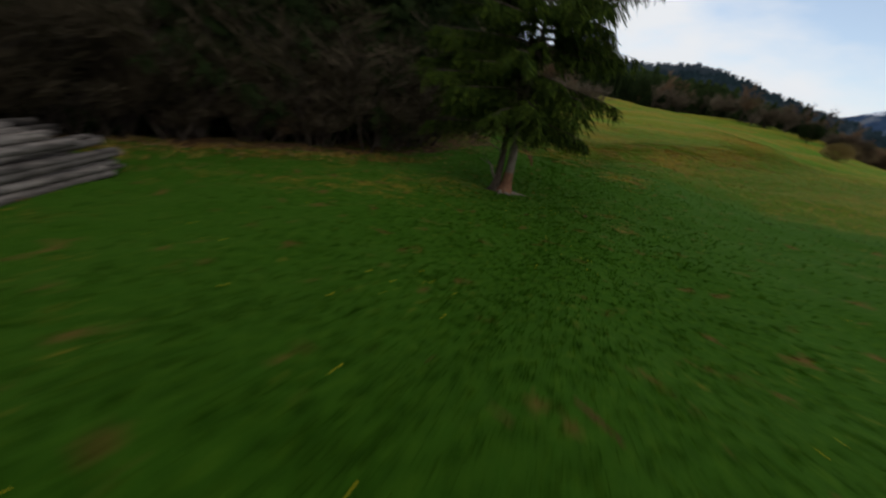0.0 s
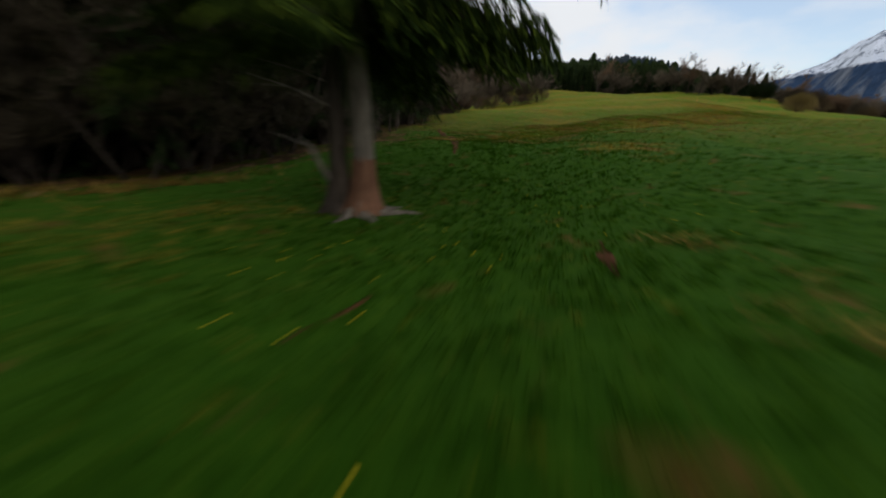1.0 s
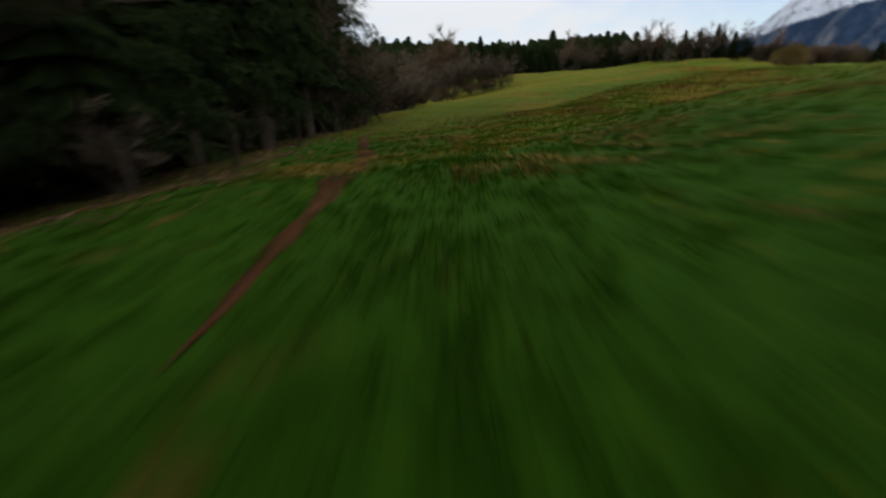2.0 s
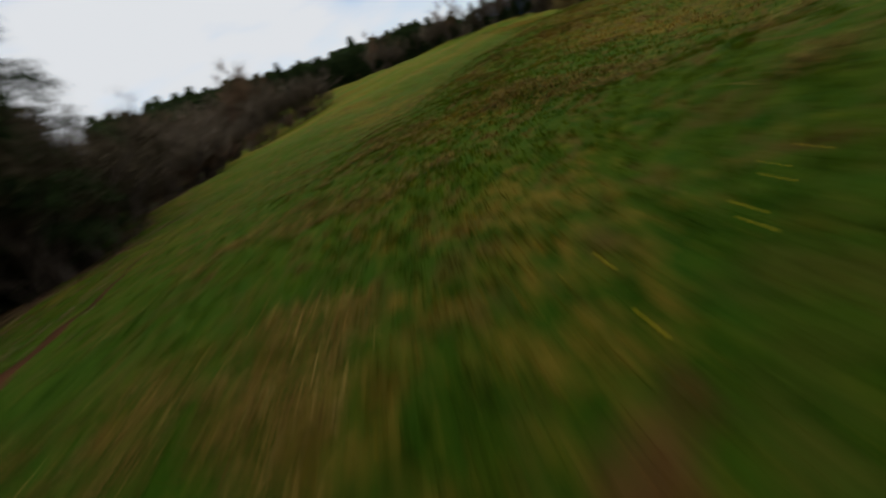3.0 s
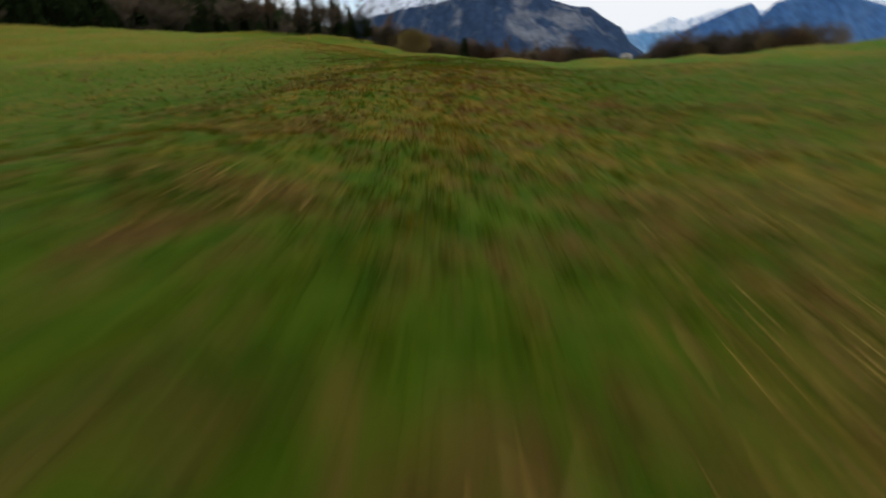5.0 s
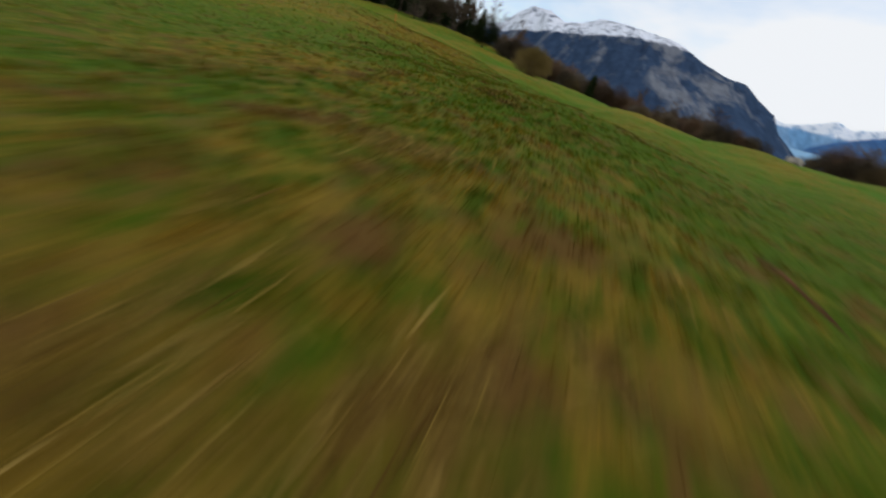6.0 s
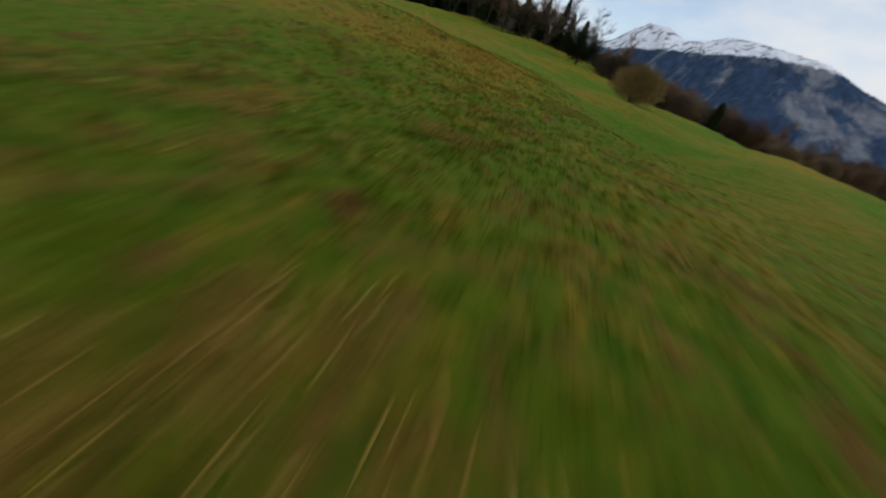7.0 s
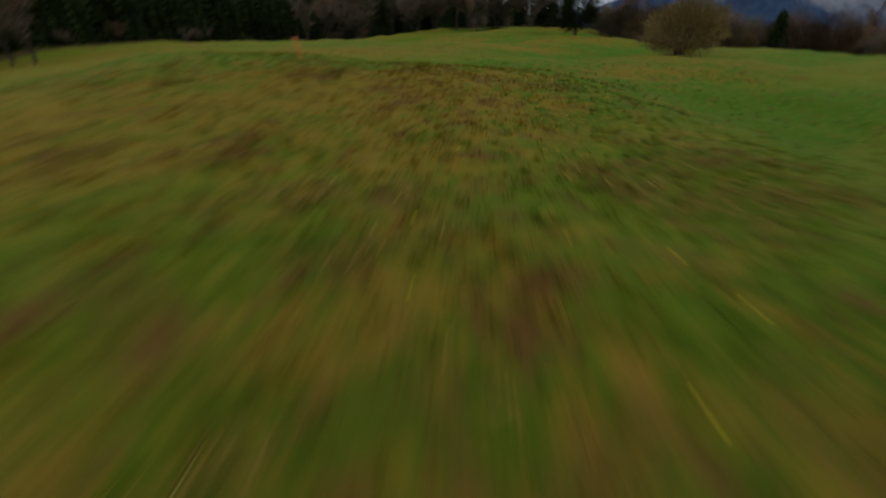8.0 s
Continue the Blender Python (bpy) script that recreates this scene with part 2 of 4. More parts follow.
    h = noise_node(n, l, tc.outputs["Object"], 2.3, 5.0, 0.65, 0.6)
    col = ramp_node(n, l, f, [(0.3, (0.022, 0.013, 0.007)), (0.7, (0.105, 0.058, 0.028))])
    turf = ramp_node(n, l, f, [(0.35, (0.014, 0.032, 0.002)), (0.65, (0.060, 0.085, 0.008))])
    dead = ramp_node(n, l, f, [(0.35, (0.055, 0.036, 0.012)), (0.65, (0.19, 0.125, 0.040))])
    col = mix_node(n, l, ramp_node(n, l, g, [(0.47, (0, 0, 0)), (0.56, (0.9, 0.9, 0.9))]), col, turf)
    col = mix_node(n, l, ramp_node(n, l, h, [(0.53, (0, 0, 0)), (0.64, (0.8, 0.8, 0.8))]), col, dead)
    l.new(col, b.inputs["Base Color"])
    bump_node(n, l, b, f, 0.9, 0.06)
    return m


def mat_mountain(name, snow_z, snow_soft, woods, rock, snow, rock_amount):
    m, n, l, b = material(name, 1.0)
    b.inputs["Specular IOR Level"].default_value = 0.0
    geo = n.new("ShaderNodeNewGeometry")
    sep = n.new("ShaderNodeSeparateXYZ")
    l.new(geo.outputs["Position"], sep.inputs["Vector"])
    mp = n.new("ShaderNodeMapping")
    mp.inputs["Scale"].default_value = (1.0, 0.28, 0.45)
    turn = n.new("ShaderNodeVectorRotate")
    turn.rotation_type = "Z_AXIS"
    turn.inputs["Angle"].default_value = radians(58)
    l.new(geo.outputs["Position"], turn.inputs["Vector"])
    l.new(turn.outputs["Vector"], mp.inputs["Vector"])
    f = noise_node(n, l, mp.outputs["Vector"], 0.0058, 8.0, 0.64, 0.5)
    g = noise_node(n, l, mp.outputs["Vector"], 0.03, 5.0, 0.65)
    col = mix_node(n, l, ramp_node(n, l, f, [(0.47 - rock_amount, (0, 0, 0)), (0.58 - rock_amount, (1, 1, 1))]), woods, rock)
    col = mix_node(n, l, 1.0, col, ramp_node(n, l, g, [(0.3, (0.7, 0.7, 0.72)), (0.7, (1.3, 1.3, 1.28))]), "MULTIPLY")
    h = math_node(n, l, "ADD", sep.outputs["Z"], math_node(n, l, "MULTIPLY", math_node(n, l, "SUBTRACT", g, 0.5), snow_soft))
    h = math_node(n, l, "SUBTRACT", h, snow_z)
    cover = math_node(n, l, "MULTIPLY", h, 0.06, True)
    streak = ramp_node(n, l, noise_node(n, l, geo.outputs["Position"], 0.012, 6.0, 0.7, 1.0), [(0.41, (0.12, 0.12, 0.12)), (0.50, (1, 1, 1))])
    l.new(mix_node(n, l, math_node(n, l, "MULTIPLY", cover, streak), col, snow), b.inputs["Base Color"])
    return m


M_GROUND = mat_ground()
M_BLADE = mat_blade()
M_NEEDLE = mat_island("spruce_needles", [(0.0, (0.009, 0.015, 0.005)), (0.55, (0.019, 0.032, 0.009)), (1.0, (0.031, 0.042, 0.012))], 0.8, 0.0, 0.25)
M_NEEDLE_HERO = mat_island("spruce_needles_near", [(0.0, (0.012, 0.022, 0.004)), (0.6, (0.032, 0.054, 0.008)), (1.0, (0.085, 0.115, 0.012))], 0.8)
M_BARK = mat_bark("grey_brown_bark", (0.025, 0.019, 0.014), (0.09, 0.072, 0.055))
M_BARK_RED = mat_bark("peeled_reddish_bark", (0.085, 0.042, 0.024), (0.22, 0.115, 0.068), (9, 9, 2.0), 0.5)
M_BARK_GREY = mat_bark("pale_grey_bark", (0.065, 0.054, 0.042), (0.23, 0.20, 0.155))
M_TWIG = mat_island("bare_twigs", [(0.0, (0.055, 0.042, 0.028)), (0.6, (0.115, 0.088, 0.060)), (1.0, (0.20, 0.158, 0.112))], 0.9, 0.0, 0.45)
M_TWIG_RED = mat_island("reddish_bare_twigs", [(0.0, (0.070, 0.042, 0.025)), (0.6, (0.140, 0.086, 0.052)), (1.0, (0.23, 0.15, 0.092))], 0.9, 0.0, 0.45)
# shade of the wood is put into this twig colour; the hedge reuses it
M_TWIG_DARK = mat_island("dark_brown_shade_twigs", [(0.0, (0.028, 0.022, 0.013)), (0.6, (0.058, 0.045, 0.027)), (1.0, (0.125, 0.098, 0.062))], 0.9, 0.0, 0.45)
M_TWIG_LIGHT = mat_island("yellow_brown_twigs", [(0.0, (0.085, 0.058, 0.028)), (0.6, (0.165, 0.118, 0.060)), (1.0, (0.26, 0.19, 0.10))], 0.9, 0.0, 0.45)
M_BUD = mat_island("budding_twigs", [(0.0, (0.09, 0.066, 0.024)), (0.6, (0.18, 0.13, 0.044)), (1.0, (0.27, 0.19, 0.066))], 0.9, 0.0, 0.3)
M_LOG = mat_bark("weathered_log_bark", (0.028, 0.024, 0.021), (0.20, 0.175, 0.155), (10, 2.0, 10), 0.6, 0.7)
M_LOG_END = mat_bark("sawn_log_end", (0.10, 0.075, 0.055), (0.26, 0.20, 0.15), (6, 6, 6), 0.3)
M_SOIL = mat_bark("trodden_red_soil", (0.050, 0.021, 0.009), (0.110, 0.048, 0.021), (2.5, 2.5, 2.5), 0.6)
M_FLOOR = mat_litter_floor()
M_STONE = mat_bark("pale_stone", (0.22, 0.20, 0.17), (0.50, 0.46, 0.38), (2, 2, 2), 0.5)
M_LITTER = mat_island("dead_leaves", [(0.0, (0.07, 0.04, 0.02)), (0.6, (0.19, 0.11, 0.055)), (1.0, (0.21, 0.135, 0.075))], 0.85)
M_STRAW = mat_island("pale_straw", [(0.0, (0.060, 0.030, 0.006)), (0.5, (0.150, 0.092, 0.016)), (0.85, (0.27, 0.175, 0.034)), (1.0, (0.34, 0.23, 0.060))], 0.8)
M_YELLOW = mat_island("dandelion_yellow", [(0.0, (0.62, 0.42, 0.01)), (1.0, (0.85, 0.62, 0.03))], 0.7)
M_ORANGE = mat_island("orange_paint", [(0.0, (0.55, 0.13, 0.03)), (1.0, (0.60, 0.16, 0.04))], 0.6, 8.0)
M_PLASTER = mat_island("white_plaster", [(0.0, (0.70, 0.70, 0.70)), (1.0, (0.78, 0.78, 0.77))], 0.9, 1.5)
M_ROOF = mat_island("grey_roof", [(0.0, (0.16, 0.15, 0.15)), (1.0, (0.20, 0.19, 0.19))], 0.8, 2.0)
M_PANE = mat_island("dark_window", [(0.0, (0.03, 0.035, 0.045)), (1.0, (0.05, 0.055, 0.06))], 0.15)
# pale haze blue is put into the water's colour
M_WATER = mat_island("haze_blue_water", [(0.0, (0.22, 0.40, 0.58)), (1.0, (0.25, 0.43, 0.60))], 0.75)
# woods and rock carry the blue of the haze in their colour
M_MOUNTAIN = mat_mountain("haze_tinted_rock_wood_snow", 418.0, 60.0, (0.032, 0.054, 0.098), (0.140, 0.152, 0.178), (0.70, 0.73, 0.80), -0.04)
# distance haze is put into the blue base colours of hill and far range
M_HAZE_HILL = mat_mountain("haze_blue_hill", 2000.0, 10.0, (0.055, 0.125, 0.27), (0.070, 0.145, 0.29), (0.8, 0.85, 0.9), 0.0)
M_HAZE_SNOW = mat_mountain("haze_blue_snowy_range", 318.0, 90.0, (0.16, 0.33, 0.55), (0.22, 0.38, 0.58), (0.82, 0.86, 0.93), 0.0)
# bluish distance haze is mixed into this wood and rock colour
M_WOOD_HILL = mat_mountain("haze_tinted_wooded_hill", 3000.0, 10.0, (0.020, 0.034, 0.040), (0.048, 0.062, 0.074), (0.8, 0.8, 0.8), 0.0)


# ---- ground form ----
def soft_limit(v, edge, k):
    return np.where(v > edge, edge + (v - edge) * k, v)


def hump(x, y, cx, cy, s, h):
    return h * np.exp(-((x - cx) ** 2 + (y - cy) ** 2) / (2 * s * s))


def waves(x, y):
    """Soft hummocks of the meadow, low near the flight line, higher further off."""
    low = 0.05 * (np.sin(1.7 * x + 0.6 * y) * np.sin(1.3 * y - 0.5 * x + 1.0) + 0.7 * np.sin(3.1 * x - 1.1 * y + 2.0) * np.sin(2.7 * y + 0.8 * x))
    mid = 0.10 * np.sin(0.52 * x + 0.21 * y + 0.4) * np.sin(0.47 * y - 0.16 * x + 1.3)
    far = np.clip((np.hypot(x - 18, y - 32) - 26) / 40, 0, 1) * 0.25 * np.sin(0.21 * x - 0.07 * y + 0.9) * np.sin(0.19 * y + 0.05 * x + 0.2)
    return low + mid + far


LINE = [(-3, -3), (0.5, 3), (2.4, 9), (3.4, 15), (4.0, 21), (5.5, 27), (9, 32), (13, 35), (18, 38), (24, 41.5), (30, 46), (34.5, 51.5), (38.5, 59), (42, 67)]


def swell(x, y):
    """Low terraces across the slope, away from the flight line."""
    d = np.full(np.shape(x), 1e9)
    for (ax, ay), (bx, by) in zip(LINE[:-1], LINE[1:]):
        f = np.clip(((x - ax) * (bx - ax) + (y - ay) * (by - ay)) / ((bx - ax) ** 2 + (by - ay) ** 2), 0, 1)
        d = np.minimum(d, np.hypot(x - ax - f * (bx - ax), y - ay - f * (by - ay)))
    k = np.clip((d - 4.5) / 9, 0, 1) * np.clip((y - 14) / 10, 0, 1) * np.clip((150 - y) / 40, 0, 1)
    u = 0.52 * y - 0.16 * x + 0.9 * np.sin(0.11 * x + 0.05 * y)
    return 0.30 * k * np.sin(u) + 0.10 * k * np.sin(1.7 * u + 0.4 * x)


# mounds and hollows of the meadow near the flight line: place, width, height
HUMPS = (
    (12, 23, 4.2, 0.69), (15, 29, 3.2, -1.01), (18, 47, 3.2, -0.53), (12, 44, 3.2, -0.65), (48, 59, 3.2, -0.84), (33, 47, 3.2, 0.31),
    (3, 11, 3.2, -0.20), (18, 41, 3.2, 0.42), (0, 32, 3.2, 0.31), (12, 17, 4.2, -0.26), (6, 26, 3.2, -0.42), (0, 17, 3.2, -0.21),
    (36, 65, 3.2, 0.73), (-3, -1, 3.2, 0.68), (24, 38, 3.2, -0.52), (24, 44, 3.2, 0.30), (42, 62, 3.2, 0.38), (33, 59, 3.2, 0.25),
    (36, 50, 3.2, 0.30), (3, 23, 3.2, 0.37), (-12, 9.5, 5, 0.66), (9, 32, 3.2, 0.21), (6, 35, 3.2, -0.25), (0, -1, 3.2, 0.60),
    (15, 20, 4.2, -0.43),
)
# broader rises and dips further off
BROWS = (
    (96, 80, 14, -0.56), (36, 80, 14, 0.96), (120, 20, 14, 0.10), (60, 56, 14, -0.08), (72, 104, 14, 2.61), (0, 104, 14, -0.95),
    (-12, -4, 14, 0.09), (0, 92, 14, -0.97), (0, 80, 14, -0.43), (-12, 92, 14, -0.36), (-12, 104, 14, -0.39), (48, 116, 14, -0.89),
    (12, 92, 14, -1.05), (32, 88, 9, 0.5), (40, 45, 5, -0.35), (57, 43, 13, -0.9),
)


def ground_z(x, y):
    x, y = np.asarray(x, float), np.asarray(y, float)
    xc = -soft_limit(-soft_limit(x, 130, 0.25), 18, 0.15)
    yc = -soft_limit(-soft_limit(y, 112, 0.12), 12, 0.1)
    u, v = xc / 50, yc / 50
    z = 0.5156 + 6.2853 * u + -2.3914 * v + -1.3508 * u * u + -2.2123 * u * v + 2.7943 * v * v
    for cx, cy, s, h in HUMPS + BROWS:
        z = z + hump(x, y, cx, cy, s, h)
    near = np.exp(-(np.maximum(np.hypot(x - 40, y - 60) - 160, 0) / 220) ** 2)
    r = np.hypot(x - 40, y - 60)
    z = z + 0.6 * swell(x, y) * np.clip((260 - r) / 120, 0, 1)
    z = z + waves(x, y) * np.clip((320 - r) / 120, 0, 1)
    return z * near + (1 - near) * (2.0 + 0.008 * r)


def gz(x, y):
    return float(ground_z(x, y))


def graded(lo, hi, step, out_lo, out_hi, grow):
    core = list(np.arange(lo, hi + step / 2, step))
    up, s = [], step
    while (up[-1] if up else core[-1]) < out_hi:
        s *= grow
        up.append((up[-1] if up else core[-1]) + s)
    down, s = [], step
    while (down[-1] if down else core[0]) > out_lo:
        s *= grow
        down.append((down[-1] if down else core[0]) - s)
    return np.array(down[::-1] + core + up)


def mesh_arrays(name, verts, faces, mat, smooth=False):
    me = bpy.data.meshes.new(name)
    me.from_pydata([tuple(map(float, v)) for v in verts], [], [tuple(map(int, f)) for f in faces])
    me.materials.append(mat)
    if smooth:
        me.polygons.foreach_set("use_smooth", [True] * len(me.polygons))
    me.update()
    return me


def triangles(name, tri, mat):
    """A mesh of loose triangles from an array (n, 3, 3)."""
    k = len(tri)
    me = bpy.data.meshes.new(name)
    me.vertices.add(3 * k)
    me.vertices.foreach_set("co", tri.reshape(-1).astype(np.float32))
    me.loops.add(3 * k)
    me.loops.foreach_set("vertex_index", np.arange(3 * k, dtype=np.int32))
    me.polygons.add(k)
    me.polygons.foreach_set("loop_start", np.arange(0, 3 * k, 3, dtype=np.int32))
    me.materials.append(mat)
    me.update(calc_edges=True)
    return me


gx = graded(-14, 72, 0.4, -4300, 4300, 1.16)
gy = graded(-8, 96, 0.4, -4300, 4300, 1.16)
GX, GY = np.meshgrid(gx, gy)
GZ = ground_z(GX, GY)
gw, gh = len(gx), len(gy)
idx = np.arange(gw * gh).reshape(gh, gw)
gfaces = np.stack([idx[:-1, :-1], idx[:-1, 1:], idx[1:, 1:], idx[1:, :-1]], -1).reshape(-1, 4)
ground = new("ground", mesh_arrays("ground", np.stack([GX, GY, GZ], -1).reshape(-1, 3), gfaces, M_GROUND, True))
tagged(ground, "rolling spring meadow of green grass with dry straw patches", "meadow", kind="structure")


# ---- trodden path along the wood ----
def strip(name, line, width, mat, lift, taper=False):
    pts = [Vector((x, y, 0)) for x, y in line]
    dense = []
    for k in range(len(pts) - 1):
        for s in range(8):
            dense.append(pts[k].lerp(pts[k + 1], s / 8))
    dense.append(pts[-1])
    vs, fs = [], []
    for k, q in enumerate(dense):
        d = (dense[min(k + 1, len(dense) - 1)] - dense[max(k - 1, 0)]).normalized()
        side = Vector((-d.y, d.x, 0))
        w = width * (0.8 + 0.4 * noise.noise(q * 0.9))
        if taper:
            w *= math.sin(math.pi * (k + 0.3) / (len(dense) - 0.4)) ** 0.7 * (0.75 + 0.6 * noise.noise(q * 3.7))
        for e in (-1, -0.5, 0, 0.5, 1):
            p = q + side * (e * w / 2 + 0.06 * noise.noise(q * 2.3 + Vector((e, 3, 1))))
            vs.append((p.x, p.y, gz(p.x, p.y) + lift * (1.0 if abs(e) < 0.9 else -0.5)))
    for k in range(len(dense) - 1):
        for j in range(4):
            a = k * 5 + j
            fs.append((a, a + 1, a + 6, a + 5))
    return new(name, mesh_arrays(name, vs, fs, mat, True))


path = strip("path", [(2.82, 19.2), (2.88, 20.4), (2.92, 22.0), (2.95, 23.6), (2.9, 25.2), (2.7, 27), (2.45, 29), (2.2, 31.5), (2.2, 34), (2.5, 37)], 0.64, M_SOIL, 0.02, True)
tagged(path, "narrow trodden path of reddish bare soil in grass", "path", kind="structure")


for line, wide in (([(15.0, 38.0), (14.6, 38.25), (14.1, 38.6), (13.4, 38.7), (12.7, 39.2)], 0.42), ([(23.5, 44.7), (23.9, 44.5), (24.6, 44.4)], 0.3), ([(26.2, 41.9), (26.35, 41.4), (26.3, 40.6)], 0.22),
                   ([(24.5, 41.1), (24.65, 40.8), (24.8, 40.5)], 0.4), ([(30.1, 42.5), (29.6, 42.1), (29.2, 41.7)], 0.4),
                   ([(4.4, 23.6), (4.32, 23.3), (4.3, 22.8)], 0.16), ([(1.6, 10.8), (1.95, 11.3)], 0.3), ([(4.0, 12.3), (3.7, 11.3)], 0.25), ([(1.25, 2.4), (1.5, 2.0)], 0.3), ([(-0.2, 2.5), (0.3, 3.0)], 0.22), ([(0.5, 2.1), (0.8, 1.8)], 0.25)):
    bare = strip("bare_soil", line, wide * 0.55, M_SOIL, 0.004, True)
    tagged(bare, "worn streak of reddish bare soil in the turf", "bare soil", kind="structure")


# ---- floor of the wood ----
# south of y = 3 the edge is unseen, drawn in to shade the grass
EDGE = [(-8, -14), (-9, -3), (-12.5, 3), (-14.5, 7), (-14, 11), (-9.5, 15.5), (-6.5, 18.5), (-3, 21.5), (-1.6, 25), (-1.3, 31), (-0.6, 38), (0.6, 45), (1.0, 52), (2.4, 58), (4.6, 66), (5.4, 72), (3.0, 80)]


def edge_x(y):
    return float(np.interp(y, [e[1] for e in EDGE], [e[0] for e in EDGE]))


fv, ff = [], []
FLOOR_ROWS, FLOOR_COLS = 240, 26
for j in range(FLOOR_ROWS):
    y = -16 + 94 * j / (FLOOR_ROWS - 1)
    front = edge_x(y) + 0.5 + 1.4 * math.exp(-((y - 15.5) / 4) ** 2) + 2.0 * math.exp(-((y - 26) / 4.5) ** 2) + 0.5 * noise.noise(Vector((y * 6.0, 8, 0))) + 0.9 * noise.noise(Vector((y * 0.5, 1, 0))) + 0.4 * noise.noise(Vector((y * 2.0, 5, 0)))
    for k in range(FLOOR_COLS):
        x = front - 34 * (k / (FLOOR_COLS - 1)) ** 1.6
        fv.append((x, y, gz(x, y) + (0.03 if k else -0.03)))
for j in range(FLOOR_ROWS - 1):
    for k in range(FLOOR_COLS - 1):
        a = j * FLOOR_COLS + k
        ff.append((a, a + FLOOR_COLS, a + FLOOR_COLS + 1, a + 1))
wood_floor = new("wood_floor", mesh_arrays("wood_floor", fv, ff, M_FLOOR, True))
tagged(wood_floor, "brown needle and leaf litter under the spruces", "forest floor", kind="structure")


# ---- distant mountains ----
def range_of_hills(name, outline, mat, steps, depth, rough, base=-60.0, seed=0.0, drop=0.85):
    """A ridge with the outline (azimuth, elevation, distance), falling towards the viewer in spurs."""
    az = np.linspace(outline[0][0], outline[-1][0], steps)
    el = np.interp(az, [o[0] for o in outline], [o[1] for o in outline]) - drop
    ds = np.interp(az, [o[0] for o in outline], [o[2] for o in outline])
    rows_n = 26
    vs = []
    for j in range(rows_n):
        f = j / (rows_n - 1)
        for k in range(steps):
            a = radians(az[k])
            d = ds[k] - depth * f
            top = ds[k] * math.tan(radians(el[k])) + 3.0
            n1 = noise.fractal(Vector((az[k] * 0.42 + seed, f * 1.3, seed)), 1.0, 2.0, 5)
            n2 = noise.fractal(Vector((az[k] * 1.6 + seed, f * 5.0, 7 + seed)), 1.0, 2.0, 5)
            z = base + (top - base) * (1 - f) ** 0.85
            z += rough * top * (0.15 * n1 + 0.03 * n2) * min(1.0, f * 5.0) * (1 - f)
            z += rough * top * 0.012 * noise.fractal(Vector((az[k] * 4.0, seed, 2.0)), 1.0, 2.0, 4) * (f < 0.01)
            d += rough * 120 * n1 * f
            vs.append((22 + d * math.sin(a), 40 + d * math.cos(a), z))
    fs = []
    for j in range(rows_n - 1):
        for k in range(steps - 1):
            a = j * steps + k
            fs.append((a, a + 1, a + steps + 1, a + steps))
    back = len(vs)
    for k in range(steps):
        a = radians(az[k])
        d = ds[k] + 0.25 * depth
        vs.append((22 + d * math.sin(a), 40 + d * math.cos(a), base))
    for k in range(steps - 1):
        fs.append((k, back + k, back + k + 1, k + 1))
    return new(name, mesh_arrays(name, vs, fs, mat, True))


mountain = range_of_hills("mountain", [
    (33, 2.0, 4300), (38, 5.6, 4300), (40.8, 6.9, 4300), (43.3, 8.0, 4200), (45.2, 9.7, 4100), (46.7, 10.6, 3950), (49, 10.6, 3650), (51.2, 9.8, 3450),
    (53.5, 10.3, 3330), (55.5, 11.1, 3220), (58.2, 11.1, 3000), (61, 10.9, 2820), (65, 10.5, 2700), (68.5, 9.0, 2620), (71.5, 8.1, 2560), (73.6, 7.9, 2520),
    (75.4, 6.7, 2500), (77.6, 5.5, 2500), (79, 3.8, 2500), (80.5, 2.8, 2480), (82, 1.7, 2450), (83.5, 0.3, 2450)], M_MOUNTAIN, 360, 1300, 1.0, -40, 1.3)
tagged(mountain, "mountain with cliffs, dark woods and snowy summits, tinted blue-grey by haze", "mountain", kind="structure")
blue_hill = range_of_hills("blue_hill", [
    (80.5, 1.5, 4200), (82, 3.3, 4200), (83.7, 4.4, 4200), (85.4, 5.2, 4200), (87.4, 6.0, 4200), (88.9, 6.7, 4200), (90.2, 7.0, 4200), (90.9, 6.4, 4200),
    (91.4, 5.7, 4200), (92.2, 6.8, 4250), (94, 7.3, 4300), (97, 7.2, 4300), (102, 5.0, 4300), (108, 2.0, 4300)], M_HAZE_HILL, 160, 500, 0.5, -40, 5.0)
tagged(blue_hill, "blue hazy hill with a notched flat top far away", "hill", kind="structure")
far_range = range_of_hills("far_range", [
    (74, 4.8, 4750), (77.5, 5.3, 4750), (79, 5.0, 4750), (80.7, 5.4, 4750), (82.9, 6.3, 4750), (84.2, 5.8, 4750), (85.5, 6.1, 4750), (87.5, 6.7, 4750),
    (92, 6.2, 4750), (98, 6.6, 4750), (106, 5.0, 4750), (114, 3.0, 4750)], M_HAZE_SNOW, 200, 300, 0.6, -40, 9.0)
tagged(far_range, "snowy mountain range on the horizon, paled blue by haze", "mountain", kind="structure")
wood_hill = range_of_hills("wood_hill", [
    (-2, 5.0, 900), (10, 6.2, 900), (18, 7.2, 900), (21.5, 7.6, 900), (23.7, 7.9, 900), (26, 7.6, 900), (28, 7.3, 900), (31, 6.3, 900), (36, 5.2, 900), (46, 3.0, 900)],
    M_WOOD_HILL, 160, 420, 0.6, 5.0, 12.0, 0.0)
tagged(wood_hill, "dark wooded hill with grey rocky top, tinted bluish by distance", "hill", kind="structure")
hill_pts = np.array([wood_hill.data.vertices[k].co for k in range(160 * 11)])
lk = []
